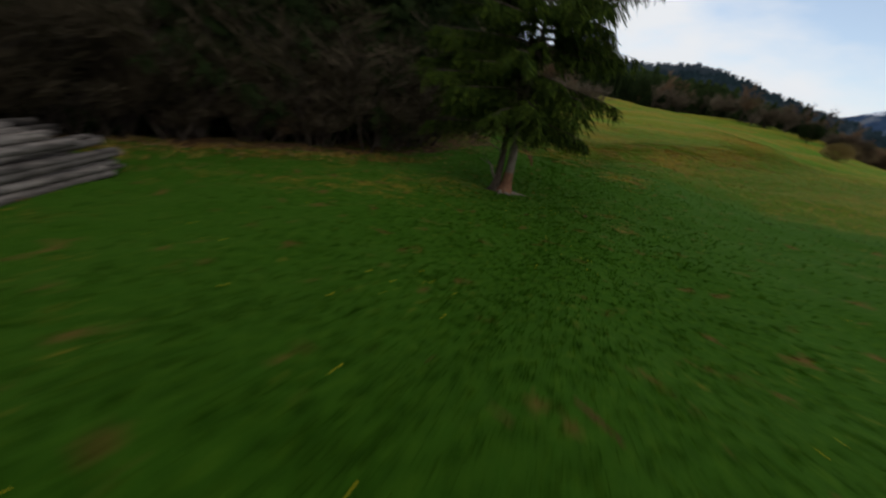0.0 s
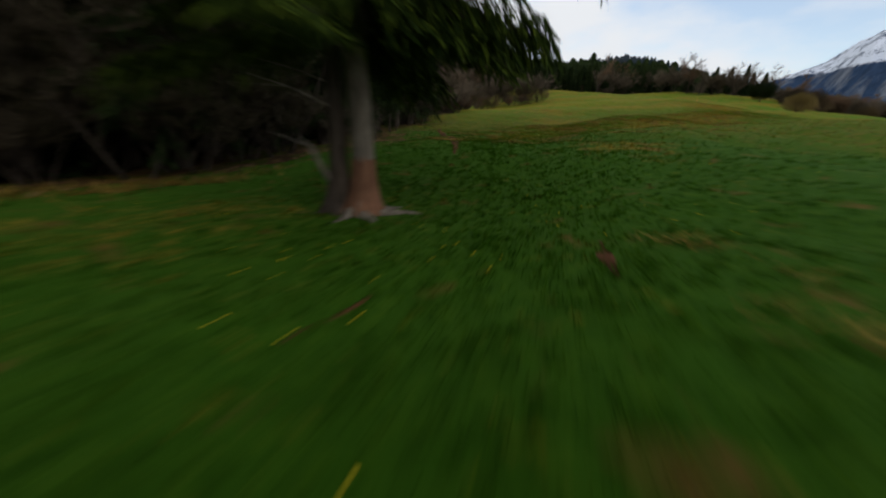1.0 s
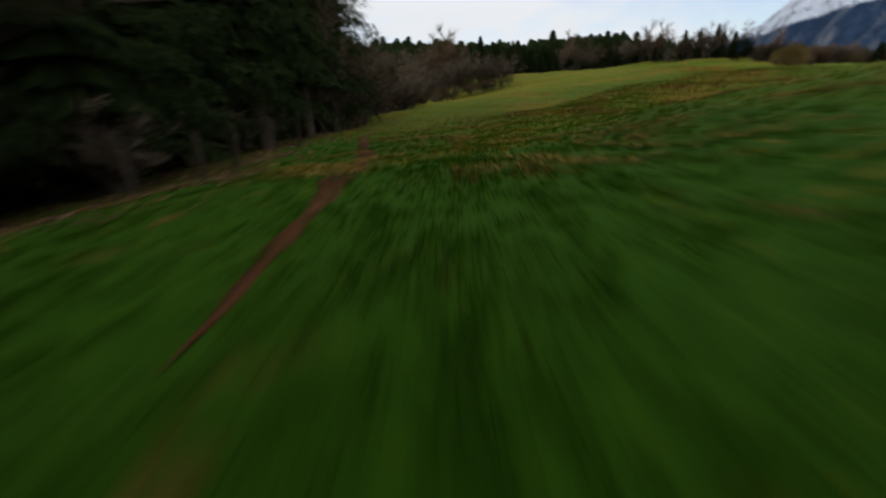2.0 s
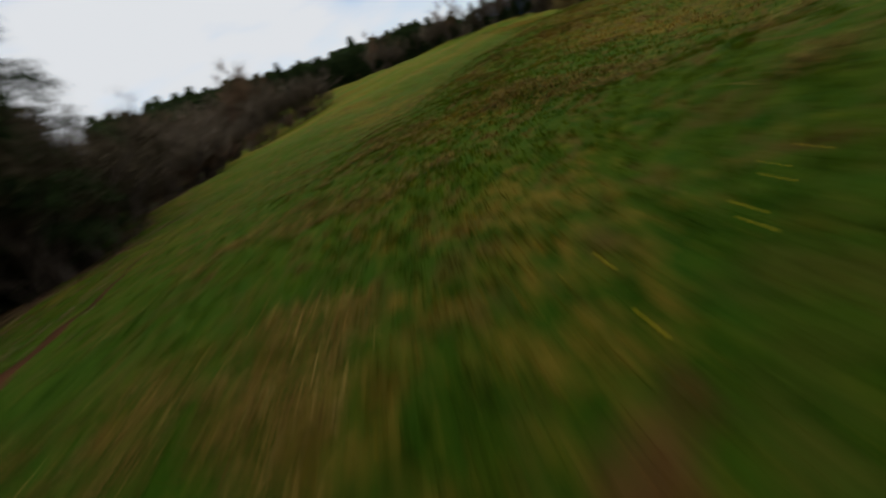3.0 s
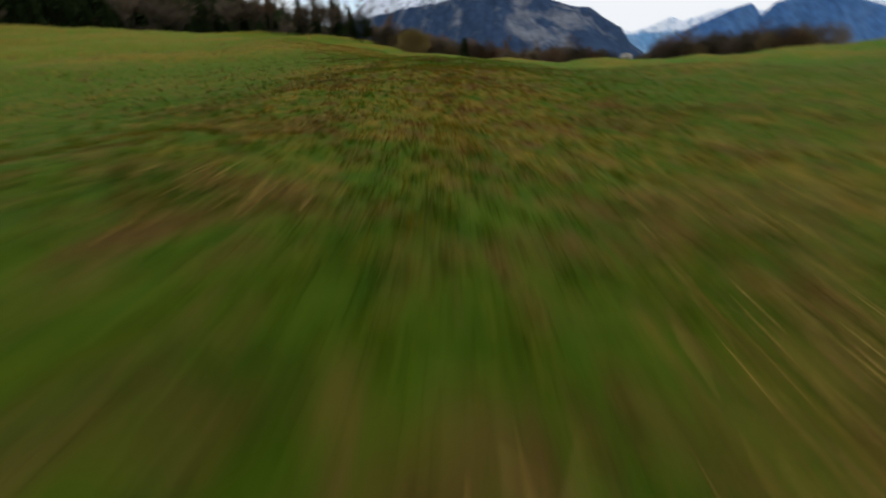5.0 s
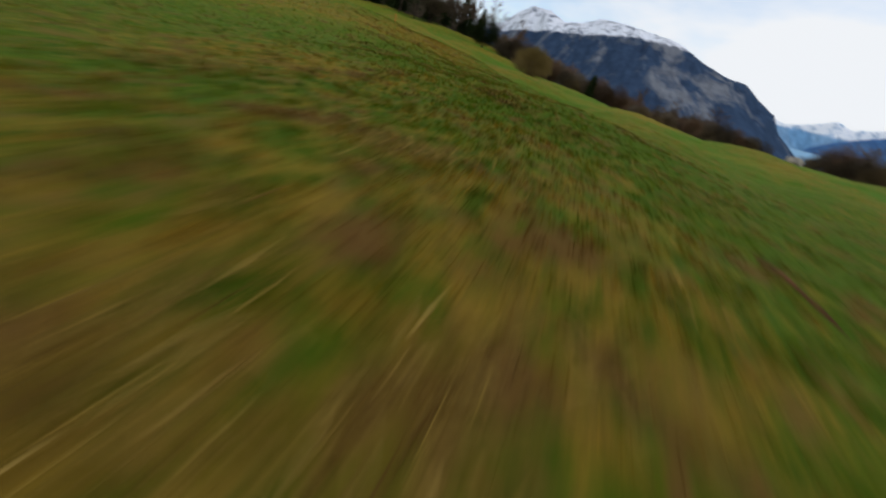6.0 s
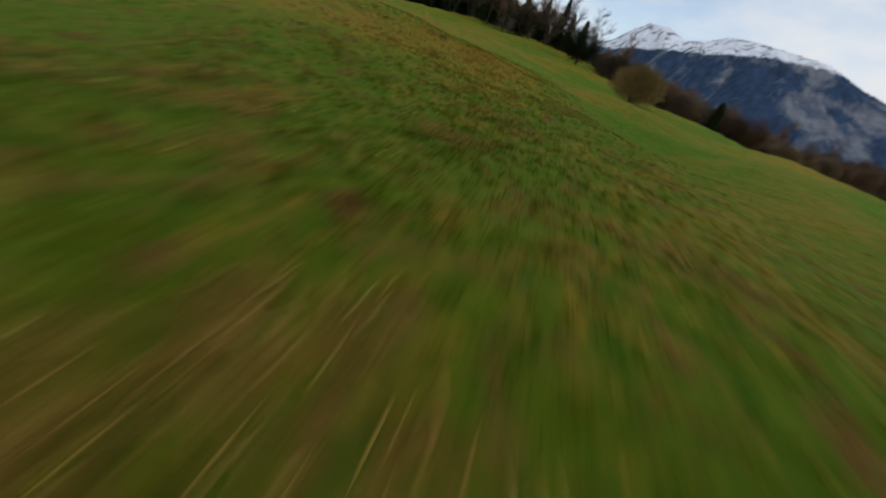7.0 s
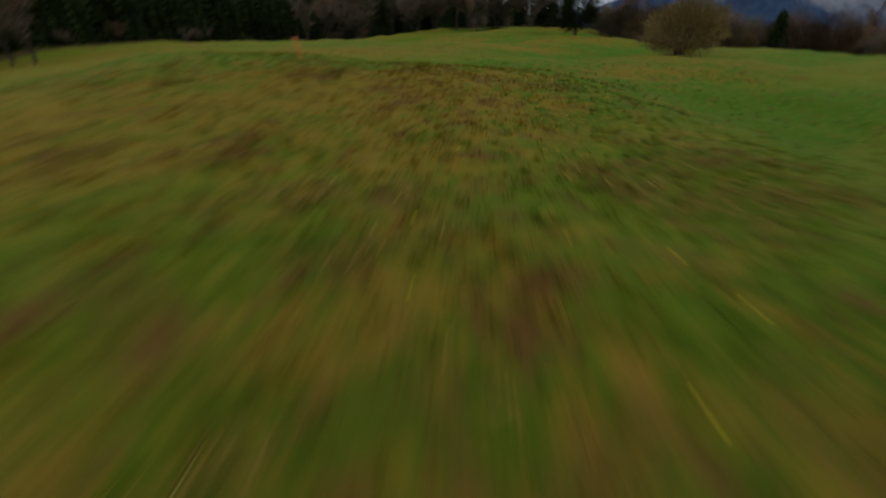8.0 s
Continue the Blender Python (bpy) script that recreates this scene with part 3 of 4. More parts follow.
for a, d in ((79, 3600), (84, 3600), (84, 4000), (79, 4000)):
    lk.append((22 + d * math.sin(radians(a)), 40 + d * math.cos(radians(a)), d * math.tan(radians(0.4 if d < 3800 else 2.05))))
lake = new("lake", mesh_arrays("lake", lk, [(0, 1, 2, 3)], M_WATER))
tagged(lake, "pale blue lake water in the hazy valley", "lake", kind="structure")


# ---- plants ----
def part(name, me, parent, label=""):
    ob = new(name, me)
    ob.parent = parent
    return tagged(ob, label)


def tube(vs, fs, pts, radii, sides):
    """A tapered tube along points."""
    first = len(vs)
    for k, p in enumerate(pts):
        d = (pts[min(k + 1, len(pts) - 1)] - pts[max(k - 1, 0)]).normalized()
        a = d.orthogonal().normalized()
        b = d.cross(a)
        for s in range(sides):
            t = 2 * math.pi * s / sides
            vs.append(p + radii[k] * (a * math.cos(t) + b * math.sin(t)))
    for k in range(len(pts) - 1):
        for s in range(sides):
            i, j = first + k * sides + s, first + k * sides + (s + 1) % sides
            fs.append((i, j, j + sides, i + sides))
    tip = len(vs)
    vs.append(pts[-1] + (pts[-1] - pts[-2]).normalized() * radii[-1])
    for s in range(sides):
        fs.append((first + (len(pts) - 1) * sides + s, first + (len(pts) - 1) * sides + (s + 1) % sides, tip))


def crown_tris(rng, height, reach, start, whorls, per, fingers, droop, hang=0.0, width=0.2, finger=1.0):
    """Needle sprays of a spruce: whorls of drooping boughs, each set with tapering fingers."""
    out = []
    for w in range(whorls):
        t = (w + rng.random()) / whorls
        z = start + (height - start) * t ** 0.92
        for _ in range(per if t < 0.8 else max(3, per // 2)):
            az = rng.random() * 2 * math.pi
            length = (reach * (1 - t) ** 0.55 + 0.3) * (0.65 + 0.5 * rng.random())
            rise = -0.35 * droop + 0.9 * t + 0.15 * (rng.random() - 0.5)
            outw = Vector((math.cos(az), math.sin(az), 0))
            side = Vector((-outw.y, outw.x, 0))
            bend = (rng.random() - 0.5) * 0.5

            def at(s):
                return Vector((0, 0, z)) + outw * (length * s) + side * (bend * length * s * s) + Vector((0, 0, length * (rise * s - 0.28 * droop * s * s + 0.12 * s ** 3)))

            n = max(4, int(fingers * (0.5 + 0.5 * length / reach)))
            for k in range(n):
                s = 0.12 + 0.88 * (k + rng.random()) / n
                p = at(s)
                for e in (-1, 1):
                    ln = finger * length * (0.34 - 0.2 * s) * (0.7 + 0.6 * rng.random()) + 0.06
                    dv = (outw * (0.55 + 0.4 * rng.random()) + side * e * (0.9 - 0.35 * s) + Vector((0, 0, -0.25 * droop - hang * rng.random())) + Vector((rng.random() - 0.5, rng.random() - 0.5, rng.random() - 0.5)) * (1.6 * hang)).normalized()
                    q = p + dv * ln + Vector((0, 0, -hang * ln * 0.7))
                    wv = dv.cross(Vector((0, 0, 1)))
                    wv = (wv.normalized() if wv.length > 1e-3 else side) * (ln * width)
                    up = Vector((0, 0, ln * width * 0.7 * (rng.random() - 0.2)))
                    m = p.lerp(q, 0.45)
                    out.append((p, m + wv + up, q))
                    out.append((p, q, m - wv + up))
            tip = at(1.0)
            a = at(0.8)
            out.append((a + side * 0.05 * length, tip + outw * 0.06 * length, a - side * 0.05 * length))
    return np.array([[tuple(v) for v in tri] for tri in out])


def skirt_tris(rng, height, reach, start, layers, tips, power=0.7):
    """Overlapping ragged skirts of boughs, dense enough to close the crown."""
    out = []
    for k in range(layers):
        t = k / layers
        z0 = start + (height - start) * t
        z1 = start + (height - start) * min(1.0, t + 1.9 / layers)
        rad = (reach * (1 - t) ** power + 0.15) * (0.85 + 0.25 * rng.random())
        turn = rng.random()
        ring = []
        for j in range(2 * tips):
            a = math.pi * (j + turn + 0.35 * (rng.random() - 0.5)) / tips
            q = rad * ((0.8 + 0.35 * rng.random()) if j % 2 == 0 else (0.45 + 0.15 * rng.random()))
            z = z0 - (0.10 * reach * rng.random() if j % 2 == 0 else -0.12 * reach)
            ring.append(Vector((q * math.cos(a), q * math.sin(a), z)))
        top = Vector((0.05 * (rng.random() - 0.5), 0.05 * (rng.random() - 0.5), z1))
        for j in range(2 * tips):
            out.append((ring[j], ring[(j + 1) % (2 * tips)], top))
    return np.array([[tuple(v) for v in tri] for tri in out])


def needle_sprays(r, boughs, height, reach, start, per):
    """Hanging sprays of short needle twigs on long drooping boughs."""
    out = []
    for k in range(boughs):
        t = (k + r.random()) / boughs
        z = start + (height - start) * t ** 1.1
        az = r.random() * 2 * math.pi
        length = (reach * (1 - t) ** 0.6 + 0.3) * (0.65 + 0.45 * r.random())
        outw = Vector((math.cos(az), math.sin(az), 0))
        side = Vector((-outw.y, outw.x, 0))
        rise = 0.05 + 0.6 * t
        for _ in range(int(per * (0.4 + length / reach))):
            q = 0.12 + 0.88 * r.random()
            p = Vector((0, 0, z + length * (rise * q - 0.5 * q * q + 0.2 * q ** 3))) + outw * (length * q)
            ln = 0.3 + 0.6 * r.random()
            d = (outw * 0.4 + side * (1.6 * r.random() - 0.8) + Vector((0, 0, -0.35 - 0.8 * r.random()))).normalized()
            for i in range(7):
                c = p + d * (ln * (i + r.random()) / 7)
                dd = (d + Vector((r.random() - 0.5, r.random() - 0.5, r.random() - 0.7)) * 1.1).normalized()
                l2 = 0.14 + 0.16 * r.random()
                wv = dd.orthogonal().normalized()
                wv.rotate(Matrix.Rotation(r.random() * 6.28, 3, dd))
                wv = wv * (0.017 + 0.016 * r.random())
                out.append((c - wv, c + wv, c + dd * l2))
    return np.array([[tuple(v) for v in tri] for tri in out])


def spruce(rng, height, reach, start, whorls, per, fingers, mat=None, droop=1.0, label="tall dark green spruce with drooping boughs at the wood's edge", trunk_mat=None, hang=0.0, width=0.2, skirts=0, finger=1.0, skirt_reach=0.78, power=0.7):
    tree = new("spruce_tree")
    vs, fs = [], []
    r0 = 0.013 * height + 0.05
    tube(vs, fs, [Vector((0, 0, -0.3)), Vector((0, 0, 0.15)), Vector((0.02, 0, 0.25 * height)), Vector((0, 0.03, 0.6 * height)), Vector((0, 0, 0.99 * height))],
         [r0 * 1.5, r0 * 1.1, r0 * 0.85, r0 * 0.5, 0.015], 8)
    for k in range(14):
        z = start * (0.35 + 0.9 * rng.random()) + 0.1
        a = rng.random() * 6.28
        d = Vector((math.cos(a), math.sin(a), -0.25 + 0.3 * rng.random()))
        ln = reach * (0.25 + 0.4 * rng.random())
        p = Vector((0, 0, z))
        tube(vs, fs, [p, p + d * ln * 0.5, p + d * ln + Vector((0, 0, -0.1 * ln))], [0.02, 0.012, 0.005], 4)
    part("trunk", mesh_arrays("trunk", vs, fs, trunk_mat or M_BARK, True), tree)
    tris = needle_sprays(rng, whorls, height, reach, start, per) if fingers == 0 else crown_tris(rng, height, reach, start, whorls, per, fingers, droop, hang, width, finger)
    if skirts:
        tris = np.concatenate([tris, skirt_tris(rng, height, reach * skirt_reach, start + 0.3, skirts, 24, power)])
    part("crown", triangles("crown", tris, mat or M_NEEDLE), tree)
    return tagged(tree, label, "tree", "spruces of the wood")


def bare_tree(rng, height, spread, stems, mat, label, name="bare_tree", levels=3, twigs=7, upright=1.0, category="tree", kids_at=(6, 3, 3)):
    tree = new(name)
    vs, fs, tw = [], [], []

    def grow(p, d, length, rad, level):
        mid = p + d * length * 0.5 + Vector((rng.random() - 0.5, rng.random() - 0.5, rng.random() - 0.3)) * length * 0.12
        end = mid + (d + Vector((rng.random() - 0.5, rng.random() - 0.5, 0.25 * rng.random())) * 0.5).normalized() * length * 0.55
        tube(vs, fs, [p, mid, end], [rad, rad * 0.75, rad * 0.5], 5 if level == 0 else 3)
        kids = kids_at[level]
        for k in range(kids):
            s = (0.18 if level == 0 else 0.35) + (0.82 if level == 0 else 0.65) * (k + rng.random()) / kids
            q = p.lerp(mid, s * 2) if s < 0.5 else mid.lerp(end, s * 2 - 1)
            a = rng.random() * 6.28
            nd = (d * (0.75 * upright) + Vector((math.cos(a), math.sin(a), 0.25)) * spread).normalized()
            if level < levels - 1:
                grow(q, nd, length * (0.5 + 0.2 * rng.random()), rad * 0.5, level + 1)
            else:
                for _ in range(twigs):
                    b = rng.random() * 6.28
                    td = (nd + Vector((math.cos(b), math.sin(b), 0.5 * rng.random())) * 0.75).normalized()
                    ln = length * (0.45 + 0.5 * rng.random())
                    r = q + td * ln
                    m = q.lerp(r, 0.5) + Vector((rng.random() - 0.5, rng.random() - 0.5, rng.random() - 0.5)) * ln * 0.2
                    wd = td.orthogonal().normalized() * (0.017 + 0.007 * height / 5)
                    tw.append((q + wd, m, q - wd))
                    tw.append((m + wd * 0.8, r, m - wd * 0.8))
                    for e in range(2):
                        c = rng.random() * 6.28
                        sp = m.lerp(r, rng.random())
                        sd = (td + Vector((math.cos(c), math.sin(c), 0.3)) * 0.9).normalized() * ln * 0.45
                        tw.append((sp + wd * 0.7, sp + sd, sp - wd * 0.7))

    for k in range(stems):
        a = 6.28 * k / stems + rng.random()
        lean = 0.08 if stems == 1 else 0.45
        d = Vector((math.cos(a) * lean, math.sin(a) * lean, 1)).normalized()
        grow(Vector((math.cos(a), math.sin(a), 0)) * (0.0 if stems == 1 else 0.18) + Vector((0, 0, -0.15)), d, height * 0.5, (0.014 * height + 0.02) / (1 if stems == 1 else 1.6), 0)
    part("trunk", mesh_arrays("trunk", vs, fs, M_BARK, True), tree)
    part("crown", triangles("crown", np.array([[tuple(v) for v in t] for t in tw]), mat), tree)
    return tagged(tree, label, category)


def dome_plant(r, wide, tall, lift, twigs, length, mat, label, name, category, stems=7, trunk=0.05):
    """A rounded crown of many short twigs on a few stems, closed down to the height lift."""
    ob = new(name)
    vs, fs, tri = [], [], []
    seed = Vector((r.random() * 9, r.random() * 9, r.random() * 9))
    mid = lift + 0.42 * (tall - lift)
    for k in range(stems):
        a = 6.28 * (k + r.random()) / stems
        o = Vector((math.cos(a), math.sin(a), 0))
        p = o * (0.0 if stems == 1 else 0.12 * wide * r.random()) + Vector((0, 0, -0.15))
        tube(vs, fs, [p, p + o * (0.10 * wide) + Vector((0, 0, 0.4 * tall)), p + o * (0.45 * wide * (0.2 if stems == 1 else 1.0)) + Vector((0, 0, 0.82 * tall))], [trunk, trunk * 0.7, trunk * 0.25], 6)
    for _ in range(twigs):
        d = Vector((r.gauss(0, 1), r.gauss(0, 1), r.gauss(0, 1))).normalized()
        f = (0.35 + 0.65 * r.random() ** 0.6) * (1 + 0.30 * noise.noise(d * 2.1 + seed) + 0.14 * noise.noise(d * 5.0 + seed))
        up = (tall - mid) if d.z > 0 else (mid - lift)
        p = Vector((d.x * wide * f, d.y * wide * f, mid + d.z * up * f))
        t = (d * 0.8 + Vector((r.random() - 0.5, r.random() - 0.5, r.random() - 0.1)) * 1.1).normalized() * length * (0.5 + r.random())
        w = t.orthogonal().normalized() * (0.035 + 0.03 * r.random()) * length
        m = p + t * 0.45 + Vector((r.random() - 0.5, r.random() - 0.5, r.random() - 0.5)) * (0.25 * length)
        tri.append((p - w, p + w, m + w * 0.3))
        tri.append((m - w * 0.7, m + w * 0.7, p + t))
        b = m + (t.normalized() + Vector((r.random() - 0.5, r.random() - 0.5, r.random() - 0.4))).normalized() * length * 0.5
        tri.append((m - w * 0.6, m + w * 0.6, b))
    part("stem", mesh_arrays("stem", vs, fs, M_BARK, True), ob)
    part("crown", triangles("crown", np.array([[tuple(v) for v in t] for t in tri]), mat), ob)
    return tagged(ob, label, category)


rng = random.Random(11)
SPRUCES = [spruce(rng, h, r, s, w, p, f, width=0.2, skirts=22, finger=0.45, hang=0.35) for h, r, s, w, p, f in (
    (15, 3.3, 0.5, 24, 8, 10), (13, 3.0, 0.4, 22, 8, 10), (17, 3.5, 1.0, 26, 8, 10), (11, 2.7, 0.3, 20, 8, 10))]
FINE = [spruce(rng, h, r, s, w, p, 0, skirts=20, skirt_reach=0.42) for h, r, s, w, p in ((16, 3.2, 2.0, 110, 25), (14, 3.0, 1.6, 100, 25))]
SLIM = [spruce(rng, h, r, 0.3, 18, 7, 6, width=0.3, skirts=12, power=0.5, label="slim dark spruce of the northern wood") for h, r in ((12.3, 2.6), (11.8, 2.4), (12.8, 2.7))]
BARES = [bare_tree(rng, 7.5, 0.75, 1, M_TWIG, "leafless grey-brown deciduous tree at the meadow's edge", twigs=10),
         bare_tree(rng, 8.5, 0.65, 1, M_TWIG_RED, "leafless reddish-brown deciduous tree at the meadow's edge", twigs=10),
         bare_tree(rng, 6.0, 0.85, 4, M_TWIG, "leafless bushy tree with many grey stems", twigs=11)]
BROWN = [bare_tree(rng, 7.0, 0.8, 2, M_TWIG_DARK, "leafless tree with shade-darkened brown twigs at the wood's edge", twigs=7),
         bare_tree(rng, 4.5, 0.9, 5, M_TWIG_DARK, "leafless tangle of shade-darkened brown twigs at the wood's foot", twigs=6)]
SHRUBS = [bare_tree(rng, 3.2, 0.8, 5, M_TWIG, "leafless tangled shrub of grey-brown twigs", "shrub", 3, 6, 0.85, "shrub", (5, 3, 3)),
          bare_tree(rng, 3.6, 0.8, 5, M_TWIG_RED, "leafless tangled shrub of reddish twigs", "shrub", 3, 6, 0.85, "shrub", (5, 3, 3))]
HEDGE = SHRUBS + [bare_tree(rng, 3.4, 0.8, 5, M_TWIG_LIGHT, "leafless dense shrub of yellow-brown twigs", "shrub", 3, 7, 0.85, "shrub", (5, 3, 3))]
USED = set()


def plant(kind, x, y, scale=1.0, turn=None, lean=0.0, label="", group=""):
    """Set a plant of this kind on the ground: the first one itself, then copies."""
    m = pose(x, y, gz(x, y) - 0.05, lean, 0, rng.random() * 360 if turn is None else turn)
    if kind.name in USED:
        ob = copy_thing(kind, m)
    else:
        USED.add(kind.name)
        ob = kind
        ob.matrix_basis = m
    ob.scale = (scale, scale, scale * (0.92 + 0.16 * rng.random()))
    return tagged(ob, label, "", group)


LIGHT = {"west": [skirt_tris(rng, h, r, 0.4, 18, 22) for h, r in ((15, 3.1), (13, 2.8))],
         "north": [skirt_tris(rng, h, r, 0.4, 12, 9, 0.48) for h, r in ((13, 3.9), (12.6, 3.6), (13.3, 4.0))]}
FAR_WOODS = {"west": [], "north": []}


def far_spruce(side, x, y, scale):
    """One more tree of the joined depth of a wood."""
    tri = LIGHT[side][rng.randrange(len(LIGHT[side]))] * np.array([scale, scale, scale * (0.92 + 0.16 * rng.random())])
    a = rng.random() * 6.28
    c, s = math.cos(a), math.sin(a)
    tri = np.stack([tri[..., 0] * c - tri[..., 1] * s, tri[..., 0] * s + tri[..., 1] * c, tri[..., 2]], -1)
    h = 9 * scale
    stem = []
    for k in range(4):
        u, w = k * math.pi / 2, (k + 1) * math.pi / 2
        stem.append(((0.17 * math.cos(u), 0.17 * math.sin(u), -0.3), (0.17 * math.cos(w), 0.17 * math.sin(w), -0.3), (0, 0, h)))
    tri = np.concatenate([tri, np.array(stem)])
    FAR_WOODS[side].append(tri + np.array([x, y, gz(x, y)]))


# wood to the west of the flight line: its edge from south to north
# the southernmost trees are out of view, added close in to shade the turf
for row in range(8):
    y = -16.0 + 1.3 * (row % 3)
    while y < 55:
        x = edge_x(y) - (2.0 if y < 22 else 1.2 if y < 38 else 2.6) - 2.9 * row - 1.6 * rng.random()
        if row < 1 and y < 44:
            plant(FINE[rng.randrange(2)], x, y, 0.8 + 0.35 * rng.random())
        elif row < 3:
            plant(SPRUCES[rng.randrange(4)], x, y, 0.8 + 0.35 * rng.random())
        else:
            far_spruce("west", x, y, 0.9 + 0.4 * rng.random())
        y += 2.5 + 1.4 * rng.random()
for x, y, k, size in ((-0.9, 37.0, 0, 0.95), (-0.2, 40.5, 1, 1.0), (-1.8, 33.5, 0, 1.05), (-0.4, 44.0, 0, 0.85)):
    plant(FINE[k], x, y, size)
# brush along its foot
y = 3.0
while y < 52:
    plant(SHRUBS[rng.randrange(2)], edge_x(y) - 1.4 - 2.2 * rng.random(), y, 0.35 + 0.45 * rng.random(), group="brush at the wood's foot")
    y += (1.2 if y < 19 else 3.2) + 1.5 * rng.random()
for x, y, s, k in ((-17.5, 7.5, 0.9, 0), (-15.8, 11.8, 1.0, 1), (-13.2, 15.2, 0.9, 0), (-11.0, 17.0, 1.0, 1), (-9.2, 18.4, 0.9, 0), (-7.6, 20.4, 0.9, 1), (-16.8, 3.0, 1.0, 0), (-5.2, 22.0, 0.8, 0),
                   (-12.0, 14.2, 0.6, 2), (-8.6, 17.4, 0.55, 2)):
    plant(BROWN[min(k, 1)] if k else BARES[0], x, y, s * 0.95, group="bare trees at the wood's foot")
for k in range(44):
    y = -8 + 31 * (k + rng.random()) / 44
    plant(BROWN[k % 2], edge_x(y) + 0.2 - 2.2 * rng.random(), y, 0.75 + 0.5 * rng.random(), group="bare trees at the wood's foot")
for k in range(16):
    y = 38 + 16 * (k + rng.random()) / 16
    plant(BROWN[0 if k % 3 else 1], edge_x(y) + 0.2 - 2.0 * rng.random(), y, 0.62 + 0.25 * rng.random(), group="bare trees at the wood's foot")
# bare trees past the end of the wood
for x, y, s, k in ((2.0, 54, 0.75, 0), (3.2, 57, 0.8, 2), (1.0, 58, 0.9, 1), (4.5, 61, 0.75, 2), (2.6, 63, 0.85, 0), (5.0, 66, 0.7, 2), (6.2, 70, 0.6, 2), (3.5, 70, 0.8, 1), (0.5, 64, 1.0, 0), (-2, 57, 1.0, 1)):
    plant(BARES[k], x, y, s, group="bare trees beyond the spruces")
for k in range(34):
    y = 52 + 22 * rng.random()
    plant(SHRUBS[rng.randrange(2)], edge_x(y) + 0.8 - 4.5 * rng.random() ** 1.5, y, 0.5 + 0.35 * rng.random(), group="shrubs beyond the spruces")
# clump of round bare trees in the meadow, brown scrub at its foot
for k in range(7):
    x = 9.0 + 12.0 * (k + 0.6 * rng.random()) / 7
    y = 77.0 + 0.35 * (x - 8.5) + 2.0 * rng.random()
    plant(BARES[2], x, y, 0.72 + 0.24 * rng.random(), group="round bare trees in the meadow", label="round leafless bushy tree standing in the meadow")
for k in range(12):
    x = 8.0 + 13.0 * (k + rng.random()) / 12
    plant(SHRUBS[k % 2], x, 76.2 + 0.35 * (x - 8.5) + 1.6 * rng.random(), 0.45 + 0.25 * rng.random(), group="shrubs under the round trees")
# northern wood
NORTH = [(-8, 96), (8, 108), (20, 116), (36, 122), (58, 122), (76, 124), (98, 132), (125, 142), (150, 150)]


def north_y(x):
    return float(np.interp(x, [e[0] for e in NORTH], [e[1] for e in NORTH]))


nv, nf = [], []
for j in range(60):
    x = -40 + 220 * j / 59
    y0 = north_y(x) - 3.0 + 1.5 * noise.noise(Vector((x * 0.2, 2, 0)))
    for k in range(14):
        y = y0 + 60 * (k / 13) ** 1.4
        nv.append((x, y, gz(x, y) + (0.12 if k else -0.05)))
for j in range(59):
    for k in range(13):
        a = j * 14 + k
        nf.append((a, a + 14, a + 15, a + 1))
north_floor = new("wood_floor", mesh_arrays("wood_floor", nv, nf, M_FLOOR, True))
tagged(north_floor, "brown litter under the trees of the northern wood", "forest floor", kind="structure")
for k in range(50):
    x = -10 + 165 * (k + rng.random()) / 50
    plant(SHRUBS[rng.randrange(2)], x, north_y(x) + 1.5 + 5 * rng.random(), 0.5 + 0.4 * rng.random(), group="undergrowth of the northern wood")
for row in range(5):
    x = -12.0 + 2 * rng.random()
    while x < 150:
        y = north_y(x) + 1 + 5.0 * row + 4 * rng.random()
        broad = noise.noise(Vector((x * 0.07, row * 0.3, 3.1))) > 0.02 and row < 1
        if broad:
            plant(BARES[(2, 2, 1, 0)[rng.randrange(4)]], x, y - 1, 1.0 + 0.35 * rng.random(), group="bare trees of the northern wood", label="leafless brown tree in front of the northern spruces")
            x += 1.8
        elif row < 1:
            plant(SLIM[rng.randrange(3)], x, y, 0.54 + 0.16 * rng.random(), group="spruces of the northern wood")
        else:
            far_spruce("north", x, y, (0.76 + 0.09 * rng.random() + 0.02 * row) * (0.84 if x < 45 else 0.94))
        x += (1.5 if row < 1 else 0.8) + 1.1 * rng.random()
for k in range(9):
    plant(BARES[k % 2], 5 + 15 * (k + rng.random()) / 9, 95 + 1.0 * k + 3 * rng.random(), 1.1 + 0.3 * rng.random(), group="bare trees between the woods", label="tall leafless grey tree in brown scrub")
for side, words in (("west", "dark depth of the spruce wood behind its edge"), ("north", "dark spruces filling the depth of the northern wood")):
    far_wood = new("spruce_wood", triangles("spruce_wood", np.concatenate(FAR_WOODS[side]), M_NEEDLE))
    tagged(far_wood, words, "woods", kind="stuff")
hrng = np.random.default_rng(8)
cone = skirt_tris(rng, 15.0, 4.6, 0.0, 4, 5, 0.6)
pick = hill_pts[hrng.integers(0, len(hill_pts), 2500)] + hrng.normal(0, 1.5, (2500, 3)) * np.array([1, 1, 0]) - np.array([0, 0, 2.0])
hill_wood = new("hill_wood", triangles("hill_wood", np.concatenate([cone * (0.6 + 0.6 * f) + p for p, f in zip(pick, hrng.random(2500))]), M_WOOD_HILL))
tagged(hill_wood, "dark conifers covering the distant hill, tinted bluish by distance", "woods", kind="stuff")
plant(SPRUCES[2], 119, 150, 0.85, label="tallest pointed spruce above the northern wood")
